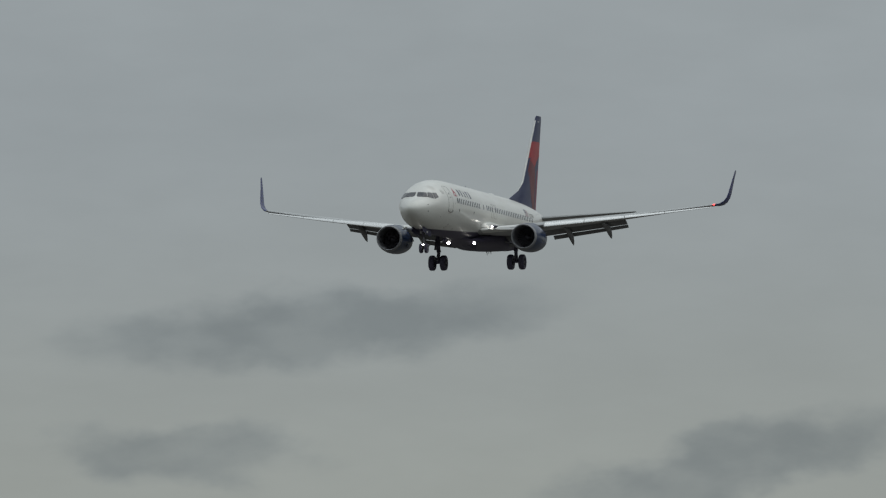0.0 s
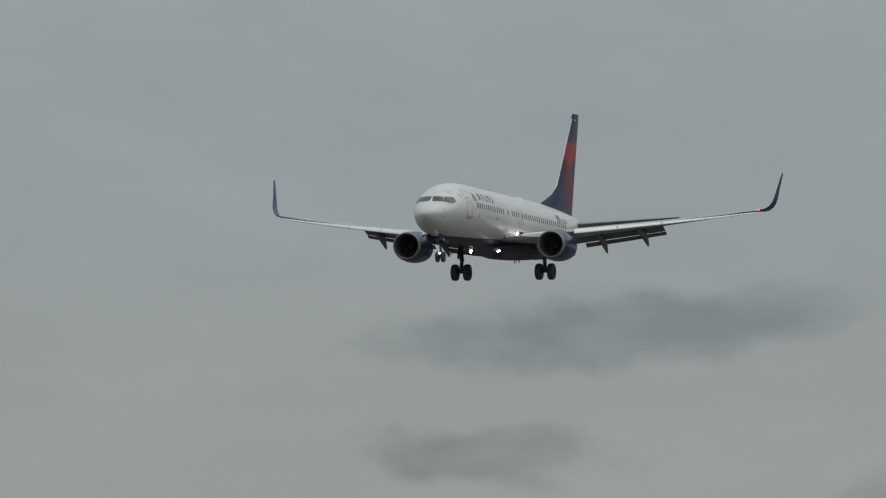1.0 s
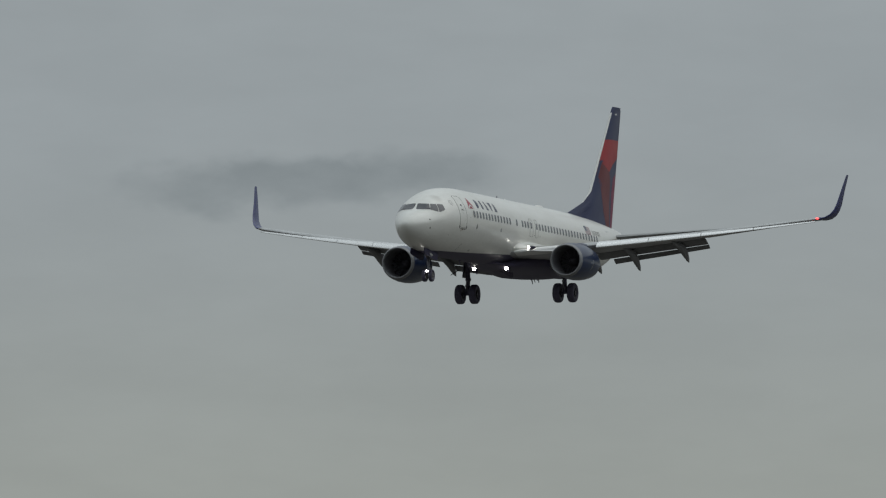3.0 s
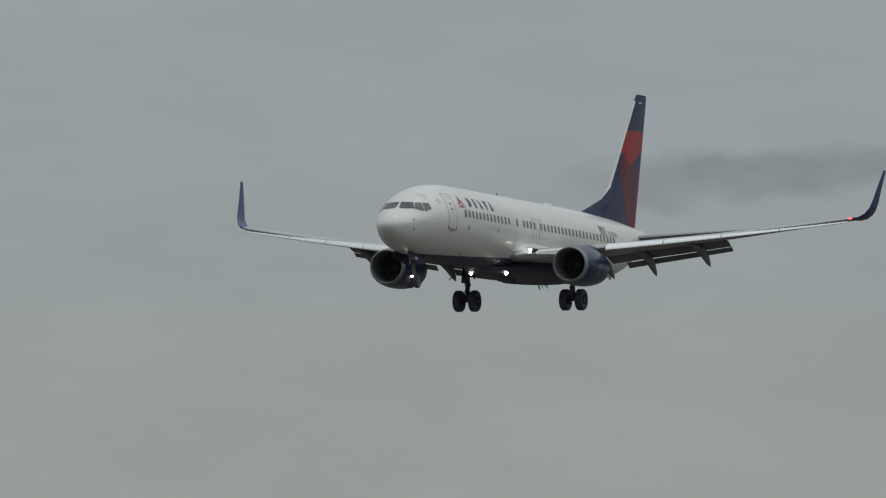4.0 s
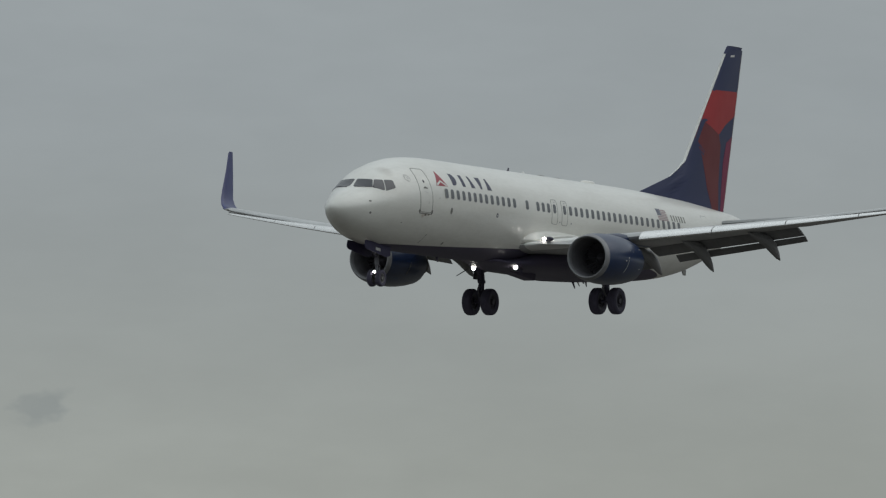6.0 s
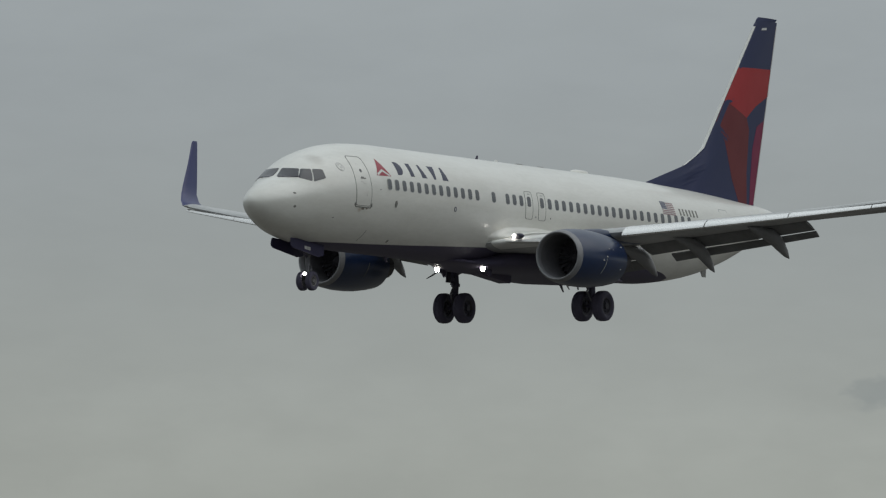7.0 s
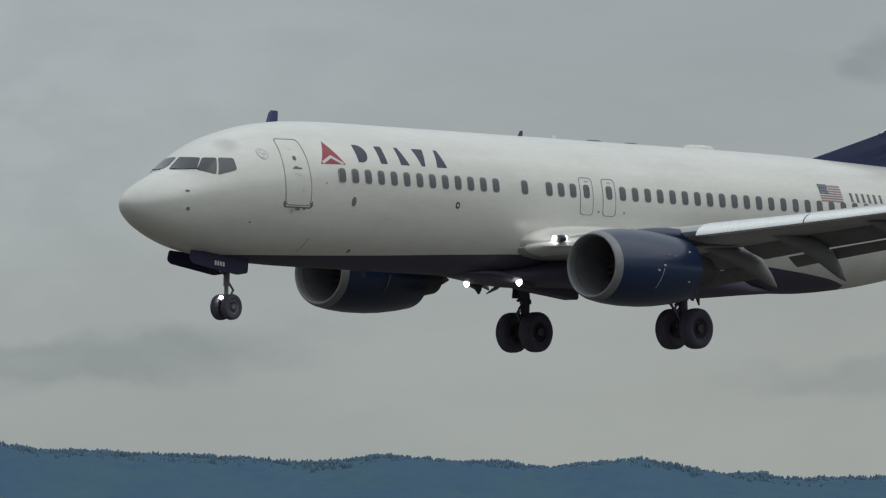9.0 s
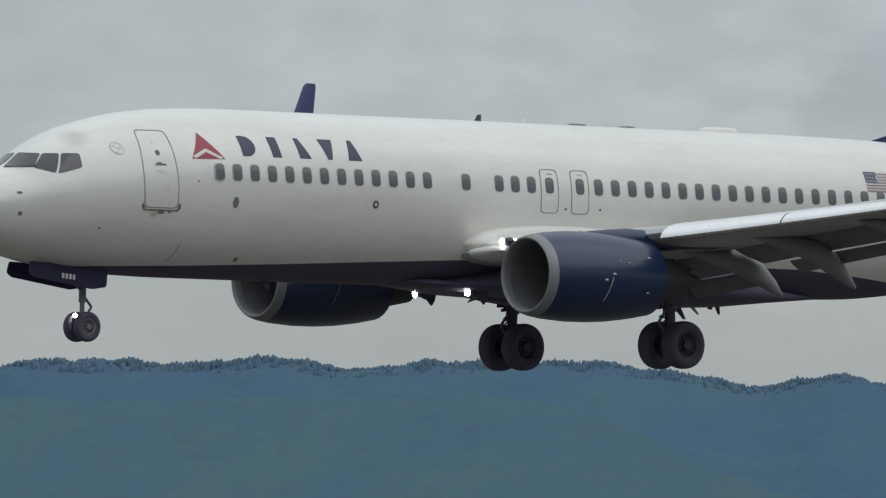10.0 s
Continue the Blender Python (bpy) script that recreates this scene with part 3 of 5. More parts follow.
    # flag: a navy canton and red stripes
    bm = bmesh.new()
    patch(bm, [(26.45, 0.45), (27.40, 0.45), (27.40, 0.93), (26.45, 0.93)], port, 0.004, 4)
    flag = part("flag", bm, faint_grey, body, "painted flag with red stripes and a navy canton")
    for k in range(7):
        z = 0.45 + 0.0686 * k
        u = 26.45 if k < 3 else 26.85
        bm = bmesh.new()
        patch(bm, dense([(u, z), (27.40, z), (27.40, z + 0.036), (u, z + 0.036)], 0.3), port, 0.008, 2)
        part("stripe", bm, stripe_red, flag)
    bm = bmesh.new()
    patch(bm, [(26.45, 0.66), (26.84, 0.66), (26.84, 0.93), (26.45, 0.93)], port, 0.009, 3)
    canton = part("canton", bm, canton_blue, flag)
    for k in range(3):
        for j in range(4):
            bm = bmesh.new()
            patch(bm, oval(26.51 + 0.09 * j + 0.02 * (k % 2), 0.705 + 0.085 * k, 0.018, 0.018, 6), port, 0.013, 1)
            part("star_dot", bm, frame_grey, canton)
    for k in range(6):
        s = 27.74 + 0.265 * k
        bm = bmesh.new()
        patch(bm, dense([(s + 0.02, 0.48), (s + 0.13, 0.48), (s + 0.11, 0.73), (s, 0.73)], 0.2), port, 0.006, 3)
        part("registration_bar", bm, seam_grey, body, "dark grey bar")
    bm = bmesh.new()  # aft service door seam
    patch(bm, rounded([(31.3, 0.10), (32.05, 0.10), (32.05, 0.95), (31.3, 0.95)], 0.08, 2), port, 0.003, 4)
    aft = part("service_door", bm, frame_grey, body, "white aft door with a thin seam")
    bm = bmesh.new()
    patch(bm, rounded([(31.33, 0.13), (32.02, 0.13), (32.02, 0.92), (31.33, 0.92)], 0.08, 2), port, 0.006, 4)
    part("door_panel", bm, door_paint, aft)


def build_antennas(body):
    for name, s, z, length, high, thick, mat in (("blade_antenna", 15.81, 1.78, 0.22, 0.17, 0.03, gear_dark), ("flat_antenna", 18.85, 1.775, 0.62, 0.07, 0.20, seam_grey), ("flat_antenna", 20.4, 1.775, 0.55, 0.06, 0.20, seam_grey),
                                                 ("antenna_dome", 23.25, 1.72, 1.35, 0.19, 0.34, white_paint), ("top_beacon", 17.2, 1.775, 0.16, 0.11, 0.13, frame_white), ("blade_antenna", 9.5, -2.10, 0.26, -0.22, 0.03, navy_paint),
                                                 ("tail_skid", 32.6, -1.15, 0.55, -0.35, 0.10, frame_grey)):
        bm = bmesh.new()
        rings = []
        for k in range(6):
            f = k / 5
            w = math.sqrt(max(0.0, 1 - f * f)) * 0.85 + 0.15 if thick > 0.1 else 1 - 0.45 * f
            lean = 0.35 * abs(high) * f
            rings.append([(-(s + lean + 0.5 * length * w * math.cos(a)), 0.5 * thick * w * math.sin(a), z + high * (math.sin(f * 1.57) if thick > 0.1 else f)) for a in [6.28319 * j / 14 for j in range(14)]])
        loft(bm, rings)
        part(name, bm, mat, body)
    # drain masts raked aft under the belly
    for s, base, tip, rake, length, mat in ((22.02, -2.36, -2.67, 0.26, 0.26, gear_dark), (22.45, -2.32, -2.55, 0.26, 0.18, frame_grey), (23.28, -2.28, -2.53, 0.08, 0.20, gear_dark), (23.0, -2.3, -2.42, 0.1, 0.3, gear_dark)):
        bm = bmesh.new()
        rings = []
        for k in range(4):
            f = k / 3
            half = 0.5 * length * (1 - 0.62 * f)
            rings.append([(-(s + rake * f + half * math.cos(a)), 0.025 * (1 - 0.5 * f) * math.sin(a), base + (tip - base) * f) for a in [6.28319 * j / 12 for j in range(12)]])
        loft(bm, rings)
        part("drain_mast", bm, mat, body)


# ---- wings ----
def wing_le(y):
    y = abs(y)
    return 17.0 + 0.525 * (y - 5.66) if y > 5.66 else 14.3 + 0.665 * (y - 1.6)


def wing_te(y):
    y = abs(y)
    return 24.6 - 0.295 * (17.16 - y) if y > 6.0 else 21.1 + 0.035 * y


def wing_z(y):
    y = abs(y) - 1.9
    return -1.32 + 0.118 * y + 0.0017 * y * y


def wing_thick(y):
    return float(np.interp(abs(y), (1.2, 3.4, 5.6, 10.6), (0.072, 0.092, 0.118, 0.108)))


def wing_twist(y):
    """Degrees by which the trailing edge hangs: the tips are washed out."""
    return float(np.interp(abs(y), (2.0, 6.0, 10.6, 16.9), (1.0, 0.5, -0.4, -2.2)))


def foil(at, chord, thick, droop=0.0, up=(0.0, 1.0), low=0.0, high=1.0, n=10, nose=1.0):
    """A ring of wing section: leading edge at (s, y, z), chord, thickness ratio, droop of the trailing edge in degrees, and the way of its thickness."""
    s0, y0, z0 = at
    c, d = math.cos(radians(droop)), math.sin(radians(droop))
    out = []
    for sign in (1, -1):
        for k in range(n + 1):
            f = (1 - math.cos(math.pi * k / n)) / 2
            u = low + (high - low) * (f if sign > 0 else 1 - f)
            if sign < 0 and k == 0 and high == 1.0:
                continue
            if sign < 0 and k == n and low == 0.0:
                continue
            t = 5 * thick * (0.2969 * nose * math.sqrt(u) - 0.126 * u - 0.3516 * u * u + 0.2843 * u**3 - 0.1036 * u**4) * sign
            t += 0.06 * thick * 4 * u * (1 - u) + 0.0015
            a, b = u * chord, t * chord
            s, h = a * c + b * d, b * c - a * d
            out.append((-(s0 + s), y0 + h * up[0], z0 + h * up[1]))
    return out


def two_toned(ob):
    """A paler grey on the upward faces of a wing."""
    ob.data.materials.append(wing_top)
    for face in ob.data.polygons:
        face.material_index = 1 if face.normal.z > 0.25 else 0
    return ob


# a slat's section, ahead of and above the wing's leading edge: outer face, then the hollow back
SLAT = [(-0.24, -0.2), (-0.295, -0.185), (-0.32, -0.15), (-0.31, -0.1), (-0.27, -0.03), (-0.2, 0.045), (-0.1, 0.11), (0.06, 0.175), (0.28, 0.22), (0.28, 0.205), (0.07, 0.155), (-0.09, 0.085), (-0.18, 0.02), (-0.24, -0.06), (-0.26, -0.12), (-0.21, -0.185)]


def build_wing(plane, side):
    ys = [1.2, 1.9, 2.6, 3.4, 4.2, 4.83, 5.66, 6.4, 7.4, 8.6, 9.8, 10.6]
    bm = bmesh.new()
    loft(bm, [foil((wing_le(y), side * y, wing_z(y)), wing_te(y) - wing_le(y), wing_thick(y), wing_twist(y), high=0.74) for y in ys])
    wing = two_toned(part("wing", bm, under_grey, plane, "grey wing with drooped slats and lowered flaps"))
    bm = bmesh.new()
    outer = [10.6, 11.6, 12.8, 14.0, 15.2, 16.2, 16.9]
    loft(bm, [foil((wing_le(y), side * y, wing_z(y)), wing_te(y) - wing_le(y), 0.11, wing_twist(y)) for y in outer])
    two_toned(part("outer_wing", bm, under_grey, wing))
    # upper skin panels over the flap bay (spoilers)
    for a, b in ((2.2, 4.4), (6.5, 7.8), (7.85, 9.15), (9.2, 10.5)):
        bm = bmesh.new()
        rings = []
        for y in (a, (a + b) / 2, b):
            c, l, z = wing_te(y) - wing_le(y), wing_le(y), wing_z(y)
            rings.append([(-(l + c * u), side * y, z + c * h) for u, h in ((0.735, 0.044), (0.89, 0.012), (0.89, 0.006), (0.735, 0.030))])
        loft(bm, rings)
        part("spoiler", bm, wing_grey, wing)
    # slats along the outer leading edge
    for a, b in ((5.68, 8.28), (8.31, 10.95), (10.98, 13.6), (13.63, 16.75)):
        bm = bmesh.new()
        rings = []
        for k in range(5):
            y = a + (b - a) * k / 4
            size = 1.0 - 0.066 * (y - 5.66)
            rings.append([(-(wing_le(y) + u * size), side * y, wing_z(y) - 0.012 * (y - 5.66) + h * size) for u, h in SLAT])
        loft(bm, rings)
        part("slat", bm, bare_metal, wing, "bright bare metal slat")
    # inboard leading edge flap between hull and engine
    bm = bmesh.new()
    loft(bm, [foil((wing_le(y) - 0.32 + 0.02 * (y - 2.15), side * y, wing_z(y) - 0.02 - 0.10 * (y - 2.15)), 0.45, 0.08, -10 - 12 * (y - 2.15), n=6) for y in (2.15, 2.5, 3.0, 3.75)])
    part("krueger_flap", bm, frame_grey, wing, "pale grey leading edge flap")
    bm = bmesh.new()
    loft(bm, [foil((wing_le(y) - 0.012, side * y, wing_z(y) + 0.004), wing_te(y) - wing_le(y), wing_thick(y) + 0.004, wing_twist(y), high=0.10) for y in (1.6, 1.9, 2.3, 2.8, 3.4, 4.2, 4.83)])
    part("leading_edge", bm, glove_white, wing, "white painted inboard leading edge")
    # flaps: a main panel and a smaller one behind it, inboard and outboard of the engine
    for a, b, c0, c1 in ((2.0, 4.3, 1.25, 1.2), (5.3, 10.5, 1.05, 0.80)):
        for name, chord, back, drop, droop, thick in (("flap", 1.0, -0.12, 0.09, 21, 0.13), ("aft_flap", 0.44, 0.86, 0.47, 36, 0.12)):
            bm = bmesh.new()
            rings = []
            for k in range(5):
                inner = 4.6 if name == "flap" and a > 5 else a
                y = inner + (b - inner) * k / 4
                c = c0 + (c1 - c0) * k / 4
                s = wing_le(y) + 0.74 * (wing_te(y) - wing_le(y))
                rings.append(foil((s + back * c, side * y, wing_z(y) - drop * c), chord * c, thick, droop, n=8))
            loft(bm, rings)
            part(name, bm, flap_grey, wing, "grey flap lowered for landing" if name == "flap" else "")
    # flap track fairings, their tails lowered with the flaps
    for y, s, z in ((4.4, 21.55, -2.17), (6.6, 21.93, -2.03), (9.22, 22.83, -1.52)):
        bm = bmesh.new()
        zw = wing_z(y)
        spine = [(s - 3.1, zw - 0.20, 0.02, 0.02), (s - 2.7, zw - 0.25, 0.09, 0.10), (s - 2.0, zw - 0.34, 0.15, 0.19), (s - 1.3, zw * 0.75 + z * 0.25 - 0.16, 0.18, 0.27), (s - 0.7, zw * 0.42 + z * 0.58 - 0.02, 0.17, 0.26), (s - 0.25, zw * 0.15 + z * 0.85, 0.10, 0.15), (s, z, 0.02, 0.03)]
        loft(bm, [[(-(cs + 0.25 * ch * math.cos(a)), side * (y + cw * math.sin(a)), cz + ch * math.cos(a)) for a in [6.28319 * k / 14 for k in range(14)]] for cs, cz, cw, ch in spine])
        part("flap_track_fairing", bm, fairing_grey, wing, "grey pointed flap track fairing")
    # blended winglet
    bm = bmesh.new()
    rings = []
    for y, z, s, chord, lean in ((16.9, wing_z(16.9), 22.89, 1.64, 8), (17.2, wing_z(16.9) + 0.08, 23.12, 1.50, 22), (17.45, 1.12, 23.42, 1.28, 45), (17.60, 1.40, 23.68, 1.10, 70), (17.68, 1.75, 23.92, 1.00, 78), (17.80, 2.60, 24.44, 0.66, 80), (17.93, 3.38, 24.87, 0.41, 80), (17.94, 3.46, 24.97, 0.30, 80)):
        rings.append(foil((s, side * y, z), chord, 0.085, 0.0, up=(-side * math.sin(radians(lean)), math.cos(radians(lean)))))
    loft(bm, rings)
    part("winglet", bm, winglet_blue, wing, "navy blue upswept winglet")
    bm = bmesh.new()
    bmesh.ops.create_uvsphere(bm, u_segments=12, v_segments=8, radius=1.0, matrix=Matrix.Translation((-(wing_le(16.85) - 0.01), side * 16.85, wing_z(16.85) + 0.02)) @ Matrix.Diagonal((0.08, 0.10, 0.045, 1)))
    part("position_light", bm, lamp_red if side > 0 else frame_grey, wing, "glowing red position light" if side > 0 else "")
    # landing lights in the wing root
    bm = bmesh.new()
    turn = Matrix.Rotation(-side * math.atan(0.665), 4, "Z")
    bmesh.ops.create_uvsphere(bm, u_segments=24, v_segments=12, radius=1.0, matrix=Matrix.Translation((-14.84, side * 2.42, -1.09)) @ turn @ Matrix.Diagonal((0.13, 0.40, 0.105, 1)))
    bay = part("light_bay", bm, gear_dark, wing, "dark glazed recess for the landing lights")
    for s, y, z, r in ((14.70, 2.31, -1.085, 0.080), (14.82, 2.56, -1.065, 0.060)):
        bm = bmesh.new()
        tube(bm, (-s - 0.10, side * y, z), (-s, side * y, z), 0.04, r, 16)
        bmesh.ops.create_uvsphere(bm, u_segments=14, v_segments=8, radius=1.0, matrix=Matrix.Translation((-s, side * y, z)) @ Matrix.Diagonal((0.03, r * 0.95, r * 0.9, 1)))
        part("landing_light", bm, root_glow, bay, "lit landing light")
    return wing


# the fillet between hull and wing: metres aft of the nose, its upper line on the hull, its outer edge's reach and height, its lower line on the hull
FILLET = [(13.9, -0.98, 1.0, -1.12, -1.26), (14.15, -0.90, 1.60, -1.14, -1.36), (14.4, -0.82, 1.72, -1.15, -1.42), (14.65, -0.75, 1.90, -1.14, -1.46), (14.9, -0.70, 2.10, -1.10, -1.48), (15.15, -0.66, 2.26, -1.04, -1.48),
          (15.5, -0.62, 2.36, -0.97, -1.45), (16.0, -0.58, 2.40, -0.90, -1.4), (17.0, -0.56, 2.38, -0.83, -1.3), (18.5, -0.60, 2.34, -0.82, -1.3), (20.0, -0.72, 2.25, -0.92, -1.3), (21.3, -0.92, 2.05, -1.06, -1.3), (22.2, -1.1, 1.0, -1.2, -1.3)]


def build_root_fairing(plane):
    bm = bmesh.new()
    rows = [(12.9, -1.95, -2.135, 0.45), (13.6, -1.9, -2.17, 0.90), (14.3, -1.92, -2.23, 1.02), (15.0, -1.80, -2.30, 1.35), (16.0, -1.5, -2.33, 1.80), (18.3, -1.2, -2.31, 2.12), (19.8, -1.2, -2.36, 2.12), (21.0, -1.25, -2.45, 2.08), (22.8, -1.5, -2.38, 1.75), (24.4, -1.90, -2.24, 1.10), (26.0, -2.02, -2.12, 0.4)]
    rings = []
    for s, top, low, wide in rows:
        ring = []
        for k in range(28):
            a = 6.28319 * k / 28
            ca, sa = math.cos(a), math.sin(a)
            power = 2.0 + min(1.0, max(0.0, (s - 13.5) / 4))
            q = (abs(ca) ** power + abs(sa) ** power) ** (-1 / power)
            ring.append((-s, wide * sa * q, (top + low) / 2 + (top - low) / 2 * ca * q))
        rings.append(ring)
    loft(bm, rings)
    root = part("wing_root_fairing", bm, navy_paint, plane, "navy blue fairing under the wing roots")
    bm = bmesh.new()  # ramp of the air bay under the keel, ending in a step
    loft(bm, [[(-s, w, top), (-s, w, low + 0.06), (-s, w * 0.85, low), (-s, -w * 0.85, low), (-s, -w, low + 0.06), (-s, -w, top)] for s, top, low, w in ((15.3, -2.15, -2.28, 0.24), (16.2, -2.2, -2.41, 0.28), (17.2, -2.2, -2.51, 0.28), (18.0, -2.2, -2.59, 0.28))])
    part("air_bay_ramp", bm, navy_paint, root)
    for side in (1, -1):  # pale fillet that carries the hull's skin into the wing's leading edge
        bm = bmesh.new()
        rings = []
        flank = on_hull(1)
        for s, up, out, mid_z, low in FILLET:
            top, foot = Vector(flank(s, up, -0.02)), Vector(flank(s, low, -0.02))
            rim = Vector((-s, max(hull_y(s, mid_z) - 0.01, out), mid_z))
            tangent = Vector(flank(s, up - 0.2, 0.0)) - Vector(flank(s, up, 0.0))
            bend = top + tangent.normalized() * (top - rim).length * 0.55
            lift = rim + Vector((0, -0.10 * max(0.0, rim.y - top.y), 0.10))
            ring = []
            for k in range(13):
                f = k / 12
                ring.append((1 - f) ** 3 * top + 3 * f * (1 - f) ** 2 * bend + 3 * f * f * (1 - f) * lift + f**3 * rim)
            over = max(0.0, rim.y - hull_y(s, mid_z))
            under = (rim + foot) / 2 + Vector((0, 0.6 * over, -0.25 * over))
            for k in range(1, 7):
                f = k / 6
                ring.append((1 - f) ** 2 * rim + 2 * f * (1 - f) * under + f * f * foot)
            rings.append([(p.x, side * p.y, p.z) for p in ring])
        loft(bm, rings)
        part("wing_fillet", bm, white_paint, plane, "pale fillet where wing and hull meet")


def build_tail(plane):
    le = [(1.2, 27.6), (1.76, 28.12), (2.55, 30.92), (2.95, 31.78), (3.34, 32.38), (8.25, 36.22), (8.46, 36.46)]
    te = [(1.0, 36.30), (8.5, 37.98)]
    lead = lambda z: float(np.interp(z, [p[0] for p in le], [p[1] for p in le]))
    trail = lambda z: float(np.interp(z, [p[0] for p in te], [p[1] for p in te]))

    def half(s, z):
        main = 32.38 - (3.34 - z) * 0.782
        l, c = lead(z), trail(z) - main
        u = min(1.0, max(0.0, (s - main) / c))
        t = 5 * 0.10 * c * 0.5 * (0.2969 * math.sqrt(u) - 0.126 * u - 0.3516 * u * u + 0.2843 * u**3 - 0.1036 * u**4)
        return 0.012 + t * 1.6 + 0.05 * min(1.0, max(0.0, (s - l) / 1.2)) * (1 - u)

    def ring(z):
        l, t = lead(z), trail(z)
        fs = [0, 0.004, 0.01, 0.018, 0.03, 0.045, 0.065, 0.09, 0.12] + [0.15 + 0.025 * k for k in range(35)]
        right = [(-(l + (t - l) * f), half(l + (t - l) * f, z) if 0 < f else 0.004, z) for f in fs]
        return right + [(x, -y, zz) for x, y, zz in reversed(right)]
    bm = bmesh.new()
    loft(bm, [ring(z) for z in (1.2, 1.5, 1.76, 1.95, 2.15, 2.35, 2.55, 2.75, 2.95, 3.15, 3.34, 3.9, 4.6, 5.4, 6.2, 7.0, 7.7, 8.25, 8.46)])
    fin = part("tail_fin", bm, fin_navy, plane, "navy tail fin with red angular shapes")
    bm = bmesh.new()
    loft(bm, [[(-(s + 0.02 + 1.40 * f), w * k, z) for f, w in ((0, 0.02), (0.2, 0.09), (0.6, 0.09), (1, 0.03)) for k in (1,)] + [(-(s + 0.02 + 1.40 * f), -w, z) for f, w in ((1, 0.03), (0.6, 0.09), (0.2, 0.09), (0, 0.02))] for s, z in ((36.34, 8.40), (36.42, 8.50), (36.52, 8.57))])
    part("fin_cap", bm, fin_navy, fin)

    def on_fin(side):
        return lambda s, z, lift: (-s, side * (half(s, z) + lift), z)
    shapes = (("red_panel", fin_red, [(34.97, 6.56), (37.50, 6.64), (37.36, 5.62), (36.25, 5.16), (35.50, 4.68), (33.93, 5.22)]),
              ("dark_red_panel", fin_dark_red, [(33.98, 5.29), (35.50, 4.71), (35.74, 4.24), (35.64, 2.6), (35.75, 1.42), (35.03, 1.45), (34.36, 2.3), (33.74, 3.7), (33.30, 4.40)]),
              ("plum_panel", fin_plum, [(37.10, 4.70), (36.42, 4.40), (36.10, 3.53), (36.0, 2.33), (36.0, 1.42), (36.36, 1.45), (36.66, 2.9)]))
    for side in (1, -1):
        for name, mat, corners in shapes:
            bm = bmesh.new()
            patch(bm, dense(corners, 0.3), on_fin(side), 0.006 if name == "red_panel" else 0.004, 6)
            part(name, bm, mat, fin, "painted angular panel on the fin")
        bm = bmesh.new()
        zs = [2.6, 3.0, 3.34, 4.0, 5.0, 6.0, 7.0, 8.2]
        rows = [[bm.verts.new((-(lead(z) + d), side * w, z)) for z in zs for w in ((half(lead(z) + d, z) + 0.008 if d > 0 else 0.0),)] for d in (-0.012, 0.012, 0.035, 0.06)]
        for a, b in zip(rows, rows[1:]):
            for k in range(len(zs) - 1):
                bm.faces.new((a[k], a[k + 1], b[k + 1], b[k]))
        part("fin_leading_edge", bm, frame_white, fin, "thin bare metal leading edge")
        bm = bmesh.new()
        patch(bm, dense([(36.62, 8.08), (37.02, 8.11), (37.04, 8.20), (36.68, 8.17)], 0.2), on_fin(side), 0.006, 2)
        part("tip_bar", bm, faint_grey, fin)
        bm = bmesh.new()  # the rudder's pale trailing edge
        loft(bm, [[(-(trail(z) + d), side * w, z) for d, w in ((-0.05, 0.0), (-0.05, 0.03), (0.012, 0.016), (0.012, 0.0))] for z in (1.5, 3.0, 5.0, 7.0, 8.3)])
        part("rudder_edge", bm, faint_grey, fin)
        # tailplane
        bm = bmesh.new()
        loft(bm, [foil((33.7 + 0.60 * (y - 0.6), side * y, 0.72 + 0.108 * (y - 0.6)), 3.7 - 0.385 * (y - 0.6), 0.09, -1.0) for y in (0.4, 1.2, 2.4, 3.8, 5.2, 6.4, 7.0, 7.17)])
        part("tailplane", bm, wing_grey, plane, "grey tailplane")
    bm = bmesh.new()
    tube(bm, (-37.9, 0, 0.96), (-38.35, 0, 1.02), 0.2, 0.13, 16)
    part("exhaust_cone", bm, hot_metal, plane, "dull metal tail cone outlet")


